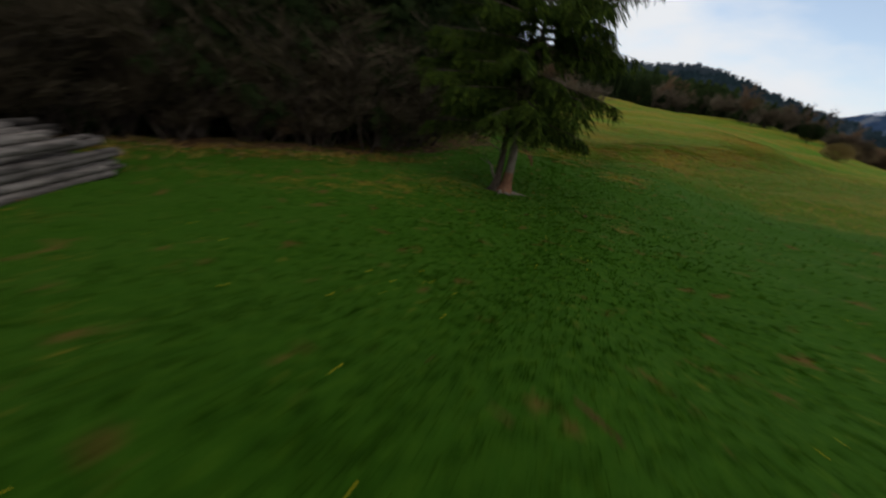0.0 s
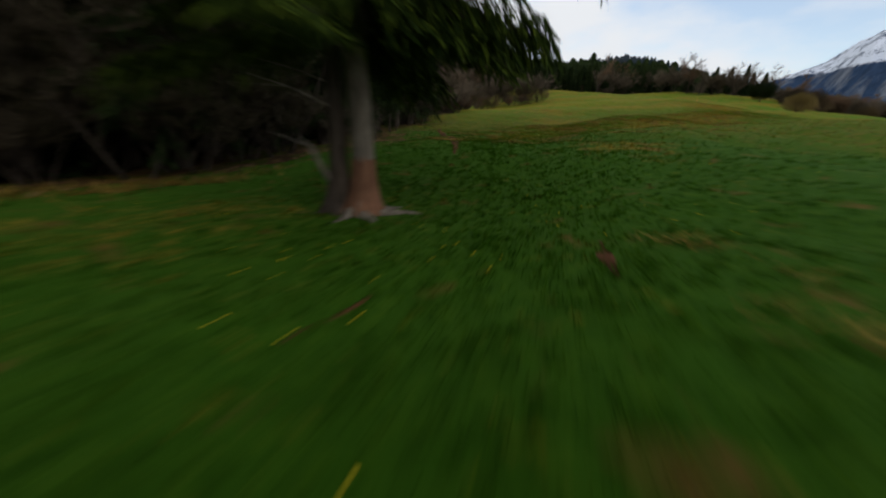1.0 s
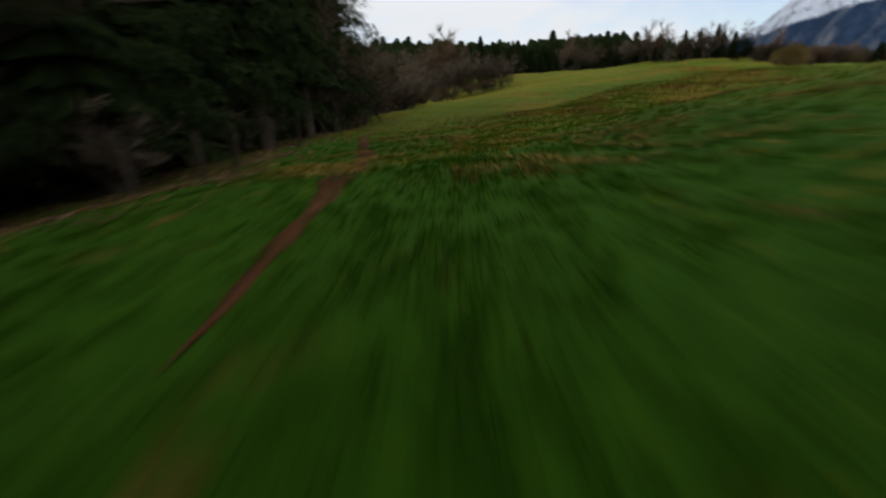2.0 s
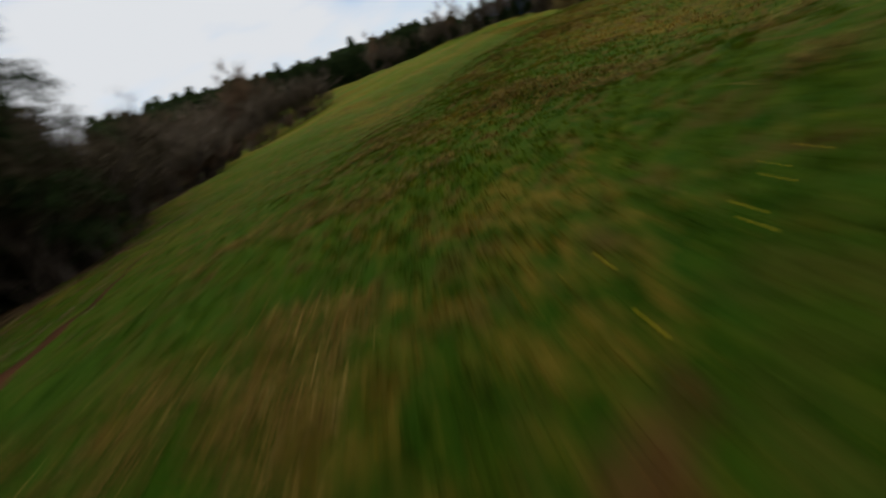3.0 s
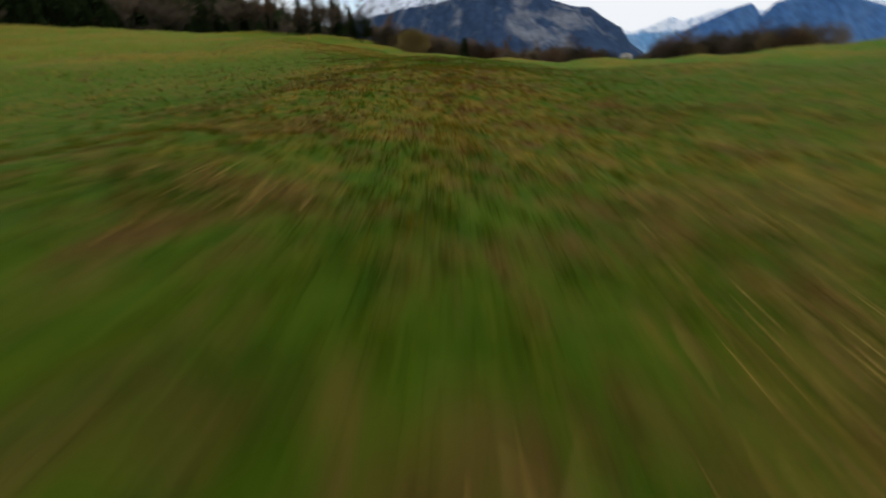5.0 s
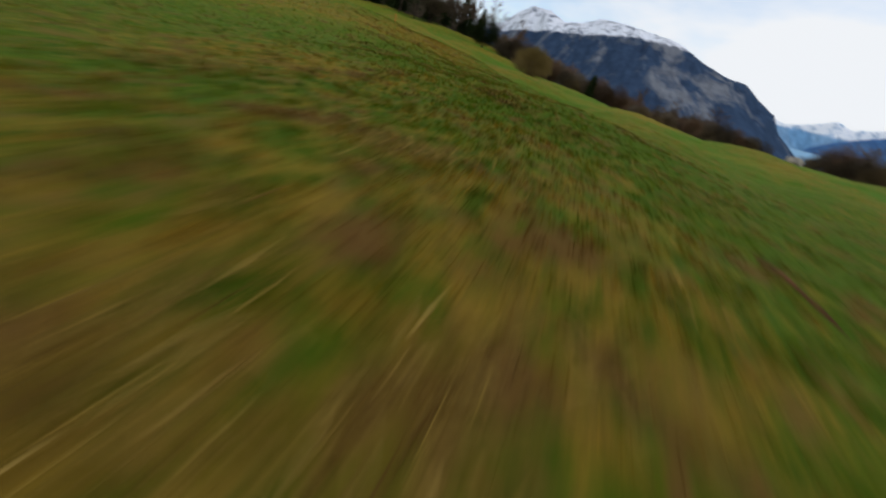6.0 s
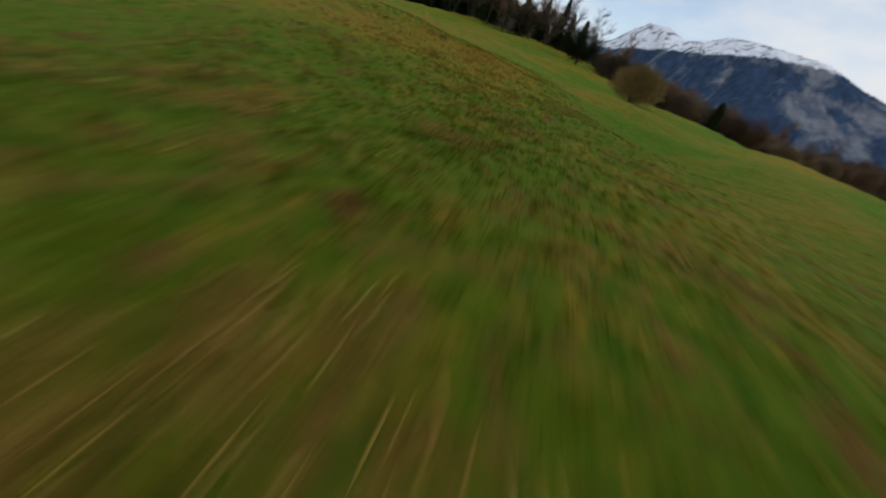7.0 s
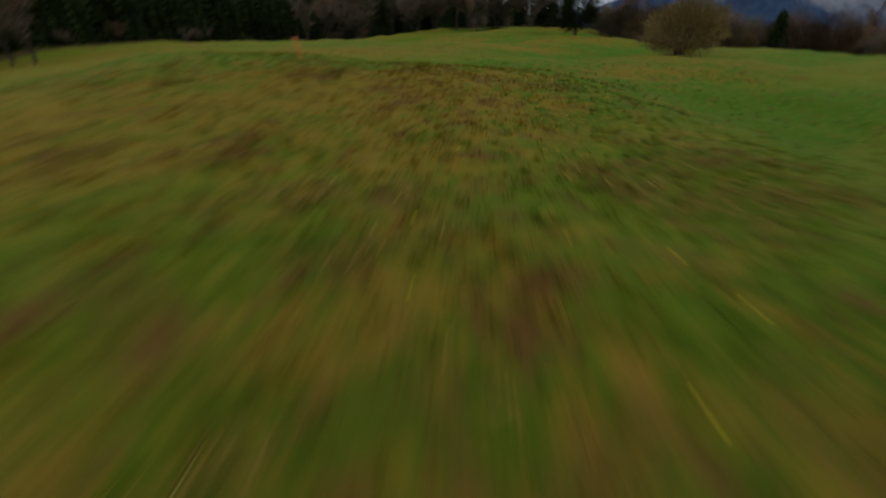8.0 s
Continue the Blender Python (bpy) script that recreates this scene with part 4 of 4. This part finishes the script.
# point of the wood by the meadow's corner
for x, y, s, k in ((70.5, 99, 0.50, 0), (74.5, 102, 0.48, 1), (63, 107, 0.5, 1), (60, 111, 0.5, 0), (54, 113, 0.6, 3), (67, 104, 0.5, 1), (50, 116, 0.55, 0), (79, 104, 0.55, 3), (57, 115, 0.5, 2), (72, 106, 0.5, 2)):
    tree = plant(SPRUCES[k], x, y, s * (0.85, 0.95, 0.75, 1.05)[k], group="spruces at the meadow's corner", label="dark green spruce at the meadow's corner")
    tree.scale.x *= 1.4
    tree.scale.y *= 1.4
for x, y, s in ((67.5, 97, 0.85), (65.5, 101, 0.9), (61.5, 105, 0.95), (57.5, 109, 0.95), (72, 97, 0.8), (50, 113, 1.0), (44, 116, 1.0), (76, 97, 0.8),
                (64, 104, 0.9), (55, 112, 0.9), (60, 108, 0.9), (47, 115, 0.9), (68.5, 99, 0.8), (79, 95, 0.75)):
    plant(BARES[(2, 2, 0, 1)[rng.randrange(4)]], x, y, s, group="bare trees at the meadow's corner")
lone = dome_plant(random.Random(21), 1.8, 4.2, 0.6, 5200, 0.5, M_NEEDLE, "small dark evergreen tree standing alone in the meadow", "evergreen_tree", "tree", 1, 0.14)
plant(lone, 66.3, 88.0, 1.0)
small = spruce(rng, 3.4, 1.0, 0.2, 14, 7, 8, label="young dark spruce among brown shrubs", width=0.26, skirts=9, finger=0.6)
plant(small, 85.5, 80.3, 1.25)
bush = dome_plant(random.Random(22), 2.7, 3.3, 0.15, 7000, 0.42, M_BUD, "wide round bush with yellow-brown budding twigs", "bush", "bush", 9, 0.06)
plant(bush, 59.6, 71.6, 0.76)
# hedge of bare shrubs along the eastern brow
hedge_floor = strip("hedge_floor", [(76, 91), (82, 86), (90, 78), (100, 68), (109, 56)], 10.0, M_FLOOR, 0.05)
tagged(hedge_floor, "brown leaf litter under the hedge on the brow", "forest floor", kind="structure")
DOMES = [dome_plant(random.Random(30 + k), 2.1, h, 0.1, 4200, 0.45, mat, words, "shrub", "shrub", 8, 0.05) for k, (h, mat, words) in enumerate((
    (3.4, M_TWIG, "leafless rounded shrub of grey-brown twigs"), (4.2, M_TWIG_RED, "tall leafless rounded shrub of reddish twigs"),
    (3.0, M_TWIG_LIGHT, "leafless rounded shrub of yellow-brown twigs"), (3.8, M_TWIG_DARK, "leafless rounded shrub of dark brown twigs")))]
for k in range(46):
    f = (k + rng.random()) / 46
    plant(DOMES[rng.randrange(4)], 74.0 + 33 * f + 2 * rng.random(), 90 - 32.5 * f + 3.0 * rng.random(), 0.6 + 0.35 * rng.random(), group="hedge on the eastern brow")
for k in range(30):
    f = k / 29
    plant(HEDGE[(2, 2, 0, 1)[rng.randrange(4)]], 75.5 + 31 * f + 3 * rng.random(), 92 - 31 * f + 3.5 * rng.random(), 0.75 + 0.5 * rng.random() ** 2, group="hedge on the eastern brow")
for k in range(26):
    f = rng.random()
    x, y = 74 + 33 * f, 96 - 33 * f + 4 * rng.random()
    plant(BARES[(2, 2, 1)[k % 3]], x + 5, y + 5, 0.4 + 0.2 * rng.random() + 0.25 * f, group="trees behind the eastern hedge")
# copse further east
for k in range(34):
    x, y = 118 + 12 * rng.random(), 27 + 26 * rng.random()
    plant(BARES[rng.randrange(3)], x, y, 0.75 + 0.25 * rng.random(), group="eastern copse")
for k in range(16):
    plant(DOMES[rng.randrange(4)], 116 + 5 * rng.random(), 25 + 30 * (k + rng.random()) / 16, 1.0 + 0.4 * rng.random(), group="shrubs of the eastern copse")
for x, y, s in ((126, 45, 0.46), (127, 41, 0.5), (128, 48, 0.46)):
    tree = plant(SPRUCES[3], x, y, s, group="spruces of the eastern copse", label="broad dark evergreen in the eastern copse")
    tree.scale.x *= 1.9
    tree.scale.y *= 1.9


# ---- the large double spruce beside the flight line ----
def hero():
    tree = new("spruce_tree")
    bx, by = 1.2, 14.4
    tree.location = (bx, by, gz(bx, by))
    r = random.Random(5)

    def stem(name, x, y, lean, rad, height, mat, sides=18):
        vs, fs, pts, rr = [], [], [], []
        hs = [-0.35, 0.0, 0.12, 0.3, 0.6, 1.0, 1.5, 2.2, 3.2, 5.0, 8.0, 12.0, height]
        for h in hs:
            pts.append(Vector((x + lean[0] * h + 0.02 * math.sin(h * 1.7), y + lean[1] * h, h)))
            flare = 1.0 + 1.05 * math.exp(-max(h, 0) / 0.24)
            rr.append(max(0.02, rad * flare * (1 - 0.93 * max(h, 0) / height)))
        tube(vs, fs, pts, rr, sides)
        for i, v in enumerate(vs):
            a = math.atan2(v.y - y, v.x - x)
            v.x += (0.05 * math.exp(-max(v.z, 0) / 0.3) * math.cos(5 * a + 1) + 0.02 * noise.noise(v * 3)) * math.cos(a)
            v.y += (0.05 * math.exp(-max(v.z, 0) / 0.3) * math.cos(5 * a + 1) + 0.02 * noise.noise(v * 3 + Vector((5, 1, 2)))) * math.sin(a)
        return vs, fs

    vs, fs = stem("a", 0.12, 0.0, (-0.032, 0.0), 0.165, 17.0, M_BARK_GREY)
    part("trunk", mesh_arrays("trunk", vs, fs, M_BARK_GREY, True), tree, "pale grey trunk")
    vs, fs = stem("b", -0.27, 0.08, (-0.022, 0.02), 0.135, 15.5, M_BARK)
    part("trunk", mesh_arrays("trunk", vs, fs, M_BARK, True), tree, "darker grey-brown second trunk")
    # peeled reddish band low on the first trunk
    vs, fs = [], []
    hs = np.linspace(0.02, 0.82, 12)
    for i, h in enumerate(hs):
        flare = 1.0 + 1.05 * math.exp(-h / 0.24)
        rad = 0.165 * flare * (1 - 0.93 * h / 17) + 0.012
        for s in range(15):
            a = radians(-175 + 200 * s / 14)
            wob = 0.05 * math.exp(-h / 0.3) * math.cos(5 * a + 1)
            top = 1 - 0.010 * (i == 11)
            hh = h + (0.10 * noise.noise(Vector((s * 0.9, 0, 4))) if i in (0, 11) else 0)
            vs.append((0.12 - 0.032 * h + 0.02 * math.sin(h * 1.7) + (rad + wob) * top * math.cos(a), (rad + wob) * top * math.sin(a), hh))
    for i in range(11):
        for s in range(14):
            a = i * 15 + s
            fs.append((a, a + 1, a + 16, a + 15))
    part("peeled_bark", mesh_arrays("peeled_bark", vs, fs, M_BARK_RED, True), tree, "reddish peeled patch of bark")
    # roots
    for a0, ln in ((-20, 0.95), (15, 0.6), (-75, 0.7), (-120, 0.55), (170, 0.6)):
        vs, fs, pts = [], [], []
        for s in range(7):
            f = s / 6
            a = radians(a0 + 14 * math.sin(3 * f))
            px, py = 0.05 + (0.2 + ln * f) * math.cos(a), (0.2 + ln * f) * math.sin(a)
            pts.append(Vector((px, py, gz(bx + px, by + py) - tree.location.z + 0.07 * (1 - f) - 0.04)))
        tube(vs, fs, pts, [0.10 * (1 - 0.8 * s / 6) for s in range(7)], 8)
        part("root", mesh_arrays("root", vs, fs, M_BARK_GREY, True), tree)
    # dead bare branches on the shaded side
    for z, a0, ln, rise, rad in ((0.42, 186, 1.25, 1.5, 0.05), (1.5, 200, 1.3, 0.3, 0.018), (1.8, 165, 1.6, 0.2, 0.016), (2.1, 230, 1.2, 0.25, 0.015)):
        vs, fs = [], []
        p = Vector((-0.36, 0.05, z))
        d = Vector((math.cos(radians(a0)), math.sin(radians(a0)), rise)).normalized()
        q = p + d * ln * 0.45 + Vector((0.04, 0, 0.05))
        e = q + (d + Vector((-0.55, 0, 0.1))).normalized() * ln * 0.4
        tube(vs, fs, [p, p.lerp(q, 0.5) + Vector((-0.03, 0, 0.02)), q, e], [rad, rad * 0.85, rad * 0.6, rad * 0.2], 7)
        tube(vs, fs, [q, q + (d + Vector((-0.9, -0.2, -0.3))).normalized() * ln * 0.45], [rad * 0.4, rad * 0.12], 5)
        tube(vs, fs, [e, e + (d + Vector((0.3, 0.3, 0.5))).normalized() * ln * 0.3], [rad * 0.2, rad * 0.08], 5)
        part("dead_branch", mesh_arrays("dead_branch", vs, fs, M_BARK_GREY, True), tree, "bare dead branch")
    # limbs and hanging needle sprays
    tri, vs, fs = [], [], []
    for k in range(205):
        t = (k + r.random()) / 205
        z = 2.4 + 14.2 * t ** 1.15
        az = r.random() * 2 * math.pi
        length = (3.5 * (1 - t) ** 0.6 + 0.4) * (0.72 + 0.38 * r.random())
        outw = Vector((math.cos(az), math.sin(az), 0))
        length *= 1.10 if 0.12 < t < 0.6 and outw.x > 0 else 1.0
        length *= 0.62 if outw.x > -0.3 and outw.y < -0.2 else (0.86 if outw.x > 0.2 else 1.0)
        side = Vector((-outw.y, outw.x, 0))
        bend = (r.random() - 0.5) * 0.4
        rise = 0.15 + 0.5 * t

        def at(s):
            return Vector((-0.05, 0.03, z)) + outw * (length * s) + side * (bend * length * s * s) + Vector((0, 0, length * (rise * s - 0.50 * s * s + 0.22 * s ** 3)))

        floor = 2.05 if outw.x - outw.y > -0.2 else 1.05
        tube(vs, fs, [at(0.02), at(0.35), at(0.7), at(0.98)], [0.045, 0.03, 0.018, 0.006], 5)
        for j in range(int(26 + 30 * length)):
            s = 0.15 + 0.85 * r.random()
            p = at(s)
            e = 1 if r.random() < 0.5 else -1
            ln = 0.3 + 0.6 * r.random() * (1.1 - s * 0.5)
            d = (outw * 0.5 + side * e * (0.4 + 0.5 * r.random()) + Vector((0, 0, -0.35 - 0.75 * r.random()))).normalized()
            for i in range(11):
                f = (i + r.random()) / 11
                c = p + d * ln * f + Vector((0, 0, -0.25 * ln * f * f))
                if c.z < floor + 0.35 * r.random():
                    continue
                dd = (d + Vector((r.random() - 0.5, r.random() - 0.5, -0.5 * r.random())) * 0.9).normalized()
                l2 = 0.10 + 0.14 * r.random()
                wv = dd.orthogonal().normalized()
                wv.rotate(Matrix.Rotation(r.random() * 6.28, 3, dd))
                wv = wv * (0.009 + 0.010 * r.random())
                tri.append((c - wv, c + wv, c + dd * l2))
                tri.append((c + dd * l2 * 0.3 - wv * 1.3, c + dd * l2 * 0.3 + wv * 1.3, c + dd * l2 * 1.15))
    part("branchwork", mesh_arrays("branchwork", vs, fs, M_BARK, True), tree)
    part("crown", triangles("crown", np.array([[tuple(v) for v in q] for q in tri]), M_NEEDLE_HERO), tree)
    return tagged(tree, "old double-stemmed spruce with reddish peeled bark and hanging boughs", "tree")


hero()


# ---- stack of logs at the wood's foot ----
def log_thing(length, rad, seed):
    r = random.Random(seed)
    log = new("log")
    vs, fs, pts, rr = [], [], [], []
    for s in range(9):
        f = s / 8
        pts.append(Vector((0.03 * math.sin(4 * f + seed), length * (f - 0.5), 0.02 * math.sin(3 * f + 2 * seed))))
        rr.append(rad * (1.06 - 0.16 * f) * (0.97 + 0.06 * r.random()))
    tube(vs, fs, pts, rr, 12)
    fs = [q for q in fs if len(q) == 4]
    part("bark", mesh_arrays("bark", vs, fs, M_LOG, True), log)
    for e, k in ((0, 0), (8, 1)):
        ring = [vs[e * 12 + s] for s in range(12)]
        c = pts[e] + Vector((0, -0.012 if k == 0 else 0.012, 0))
        part("cut_end", mesh_arrays("cut_end", [*ring, c], [(s, (s + 1) % 12, 12) for s in range(12)], M_LOG_END), log, "greyed sawn end")
    return tagged(log, "weathered grey log in a low stack beside the wood", "log", "stacked logs")


LOGS = [log_thing(6.2, 0.095, 1), log_thing(5.4, 0.115, 2), log_thing(6.5, 0.07, 3), log_thing(5.0, 0.085, 4), log_thing(5.8, 0.105, 6)]
used_logs = set()
for layer in range(7):
    n = 9 - layer // 2
    for k in range(n):
        kind = LOGS[rng.randrange(5)]
        across = -1.0 + 0.22 * (k - (n - 1) / 2) + 0.08 * (rng.random() - 0.5)
        along = 1.0 * (rng.random() - 0.5) - 0.06 * layer
        x = -8.2 + 0.99 * across - 0.13 * along
        y = 4.9 + 0.13 * across + 0.99 * along
        m = pose(x, y, gz(-8.6, 5.5) + 0.11 + 0.155 * layer, 2.0 * (rng.random() - 0.5), rng.random() * 360, 5.0 * (rng.random() - 0.5) + 7.5)
        if kind.name in used_logs:
            copy_thing(kind, m)
        else:
            used_logs.add(kind.name)
            kind.matrix_basis = m

# ---- small things ----
post_n = 0
POST = new("fence_post")
pv, pf = [], []
tube(pv, pf, [Vector((0, 0, -0.2)), Vector((0.01, 0, 0.5)), Vector((0, 0.01, 1.0))], [0.04, 0.036, 0.032], 8)
part("stake", mesh_arrays("stake", pv, pf, M_BARK, True), POST)
tagged(POST, "grey weathered wooden fence post at the wood's edge", "fence post", "fence posts")
for x, y, tilt in ((-0.5, 26.0, 4), (-0.7, 28.2, -5), (-0.5, 30.5, 3), (-0.6, 24.2, 7), (-0.4, 33, -4)):
    m = pose(x, y, gz(x, y), tilt, tilt / 2, 30 * tilt)
    if post_n:
        copy_thing(POST, m)
    else:
        POST.matrix_basis = m
    post_n += 1

marker = new("marker_stake")
marker.matrix_basis = pose(38.0, 63.8, gz(38.0, 63.8), 2, -6, 0)
pv, pf = [], []
tube(pv, pf, [Vector((0, 0, -0.15)), Vector((0, 0, 0.02)), Vector((0.004, 0, 0.20)), Vector((0, 0, 0.38))], [0.020, 0.020, 0.019, 0.018], 10)
part("stake", mesh_arrays("stake", pv, pf, M_ORANGE, True), marker)
pv, pf = [], []
tube(pv, pf, [Vector((0, 0, 0.35)), Vector((0, 0, 0.39)), Vector((0, 0, 0.41))], [0.028, 0.028, 0.018], 10)
part("cap", mesh_arrays("cap", pv, pf, M_ORANGE, True), marker)
tagged(marker, "short orange painted stake leaning in the meadow", "marker stake")


def boulder(x, y, s, label):
    bm = bmesh.new()
    bmesh.ops.create_icosphere(bm, subdivisions=3, radius=s)
    for v in bm.verts:
        v.co *= 1 + 0.28 * noise.noise(v.co * (1.6 / s) + Vector((x, y, 0)))
        v.co.z *= 0.62
    me = bpy.data.meshes.new("boulder")
    bm.to_mesh(me)
    bm.free()
    me.materials.append(M_STONE)
    me.polygons.foreach_set("use_smooth", [True] * len(me.polygons))
    ob = new("boulder", me)
    ob.location = (x, y, gz(x, y) + 0.2 * s)
    return tagged(ob, label, "boulder")


boulder(76.0, 49.3, 0.75, "pale stone lying on the meadow's brow")

house = new("house")
house.matrix_basis = pose(128, 33.5, gz(128, 33.5), 0, 0, 20)


def box(name, lo, hi, mat, parent, label=""):
    bm = bmesh.new()
    bmesh.ops.create_cube(bm, size=1.0)
    for v in bm.verts:
        v.co = Vector([lo[i] + (hi[i] - lo[i]) * (v.co[i] + 0.5) for i in range(3)])
    bmesh.ops.bevel(bm, geom=list(bm.edges), offset=0.02, segments=1, affect="EDGES")
    me = bpy.data.meshes.new(name)
    bm.to_mesh(me)
    bm.free()
    me.materials.append(mat)
    return part(name, me, parent, label)


box("wall", (-3, -2.5, -0.5), (3, 2.5, 2.8), M_PLASTER, house)
part("roof", mesh_arrays("roof", [(-3.4, -2.9, 2.7), (3.4, -2.9, 2.7), (3.4, 2.9, 2.7), (-3.4, 2.9, 2.7), (-3.4, 0, 4.3), (3.4, 0, 4.3)],
                         [(0, 1, 5, 4), (2, 3, 4, 5), (0, 4, 3), (1, 2, 5), (3, 2, 1, 0)], M_ROOF), house, "grey pitched roof")
for wx in (-1.6, 1.4):
    box("window", (wx - 0.45, -2.54, 0.9), (wx + 0.45, -2.46, 1.9), M_PANE, house)
    box("window", (-3.04, wx - 0.4, 0.9), (-2.96, wx + 0.4, 1.9), M_PANE, house)
tagged(house, "small white house with a grey roof behind trees", "house")

# ---- grass, leaves and flowers ----
nrng = np.random.default_rng(4)


def along_line(n, spread):
    seg = nrng.integers(0, len(LINE) - 1, n)
    f = nrng.random(n)
    p = np.array(LINE, float)
    c = p[seg] * (1 - f)[:, None] + p[seg + 1] * f[:, None]
    r = spread * nrng.random(n) ** 0.8 * np.where(nrng.random(n) < 0.4, 2.6, 1.0)
    a = nrng.random(n) * 2 * np.pi
    return c + np.stack([r * np.cos(a), r * np.sin(a)], 1)


def blades(n, spread, tall, wide, flat=0.0):
    tufts = along_line(n // 6, spread)
    xy = np.repeat(tufts, 6, 0) + nrng.normal(0, 0.03, (len(tufts) * 6, 2))
    k = len(xy)
    z = ground_z(xy[:, 0], xy[:, 1]) - 0.01
    base = np.stack([xy[:, 0], xy[:, 1], z], 1)
    h = tall * (0.4 + 0.9 * nrng.random(k))
    a = nrng.random(k) * 2 * np.pi
    tilt = 0.25 + 0.6 * nrng.random(k) + flat
    tip = base + np.stack([np.cos(a) * h * tilt, np.sin(a) * h * tilt, h * (1 - 0.7 * flat)], 1)
    b = nrng.random(k) * np.pi
    w = wide * (0.6 + 0.8 * nrng.random(k))
    off = np.stack([np.cos(b) * w, np.sin(b) * w, np.zeros(k)], 1)
    return np.stack([base - off, base + off, tip], 1)


grass = new("meadow_grass", triangles("meadow_grass", np.concatenate([blades(330000, 4.8, 0.06, 0.0090), blades(30000, 4.8, 0.10, 0.007, 0.7)]), M_BLADE))
tagged(grass, "short spring grass blades with dry straw between", "grass", kind="stuff")


def straw_tufts(n):
    """Flattened pale straw in clumps, on the drier ground beyond the lush corner."""
    p = along_line(n, 6.0)
    keep = np.array([noise.noise(Vector((x * 0.55, y * 0.55, 2.0))) + 0.5 * noise.noise(Vector((x * 1.9, y * 1.9, 5.0))) > (0.75 if y < 21 else 0.20 if x < 28 else 0.32) for x, y in p])
    xy = np.repeat(p[keep], 5, 0)
    xy = xy + nrng.normal(0, 0.07, xy.shape)
    k = len(xy)
    base = np.stack([xy[:, 0], xy[:, 1], ground_z(xy[:, 0], xy[:, 1]) + 0.015], 1)
    ln = 0.10 + 0.15 * nrng.random(k)
    a = nrng.random(k) * 2 * np.pi
    tip = base + np.stack([np.cos(a) * ln, np.sin(a) * ln, 0.02 + 0.05 * nrng.random(k)], 1)
    w = 0.004 + 0.004 * nrng.random(k)
    off = np.stack([-np.sin(a) * w, np.cos(a) * w, np.zeros(k)], 1)
    return np.stack([base - off, base + off, tip], 1)


def edge_straw(n):
    """Long bent dry grass between the turf and the wood."""
    y = nrng.random(n) * 25 - 6
    x = np.interp(y, [e[1] for e in EDGE], [e[0] for e in EDGE]) + 1.9 + 1.2 * np.exp(-((y - 15.5) / 4) ** 2) + nrng.normal(0, 1.4, n)
    xy = np.repeat(np.stack([x, y], 1), 5, 0)
    xy = xy + nrng.normal(0, 0.10, xy.shape)
    k = len(xy)
    base = np.stack([xy[:, 0], xy[:, 1], ground_z(xy[:, 0], xy[:, 1])], 1)
    ln = 0.12 + 0.22 * nrng.random(k)
    a = nrng.random(k) * 2 * np.pi
    tip = base + np.stack([np.cos(a) * ln, np.sin(a) * ln, ln * (0.2 + 0.6 * nrng.random(k))], 1)
    w = 0.010 + 0.008 * nrng.random(k)
    off = np.stack([-np.sin(a) * w, np.cos(a) * w, np.zeros(k)], 1)
    return np.stack([base - off, base + off, tip], 1)


straw_grass = new("dry_straw", triangles("dry_straw", np.concatenate([straw_tufts(80000), edge_straw(1600)]), M_STRAW))
tagged(straw_grass, "flattened pale dry straw between the green grass", "dry grass", kind="stuff")


def flecks(n, pos, size, lift, up):
    k = len(pos)
    z = ground_z(pos[:, 0], pos[:, 1]) + lift
    c = np.stack([pos[:, 0], pos[:, 1], z], 1)
    a = nrng.random(k) * 2 * np.pi
    s = size * (0.6 + 0.8 * nrng.random(k))
    t = (nrng.random((k, 2)) - 0.5) * up
    out = []
    for d in (0.0, 2.1, 4.2):
        out.append(c + np.stack([np.cos(a + d) * s, np.sin(a + d) * s, s * (np.cos(a + d) * t[:, 0] + np.sin(a + d) * t[:, 1])], 1))
    return np.stack(out, 1)


ly = nrng.random(5200) * 55 - 2
lx = np.interp(ly, [e[1] for e in EDGE], [e[0] for e in EDGE]) + nrng.normal(1.1, 1.2, 5200)
leaf_litter = new("leaf_litter", triangles("leaf_litter", flecks(0, np.stack([lx, ly], 1), 0.05, 0.035, 0.8), M_LITTER))
tagged(leaf_litter, "brown dead leaves along the wood's foot", "leaf litter", kind="stuff")


def dandelions(n):
    p = along_line(n, 6.0)
    p = p[(p[:, 1] > -2)]
    keep = [noise.noise(Vector((x * 0.35, y * 0.35, 9.0))) > (0.1 if y < 20 else 0.32) for x, y in p]
    p = p[np.array(keep)]
    for cx, cy, many in ((6.7, 26.0, 16), (40.6, 58.3, 18), (43.3, 60.4, 18), (38.2, 55.8, 6)):
        p = np.concatenate([p, np.array([[cx, cy]]) + nrng.normal(0, 0.7, (many, 2))])
    out = []
    for x, y in p:
        z = gz(x, y) + 0.07 + 0.04 * nrng.random()
        s = 0.009 + 0.005 * nrng.random()
        for k in range(8):
            a, b = k * math.pi / 4, (k + 1) * math.pi / 4
            out.append(((x, y, z + 0.35 * s), (x + s * math.cos(a), y + s * math.sin(a), z), (x + s * math.cos(b), y + s * math.sin(b), z)))
    return np.array(out)


flowers = new("dandelion_flowers", triangles("dandelion_flowers", dandelions(1500), M_YELLOW))
tagged(flowers, "small yellow dandelion flowers scattered in grass", "flowers", kind="stuff")
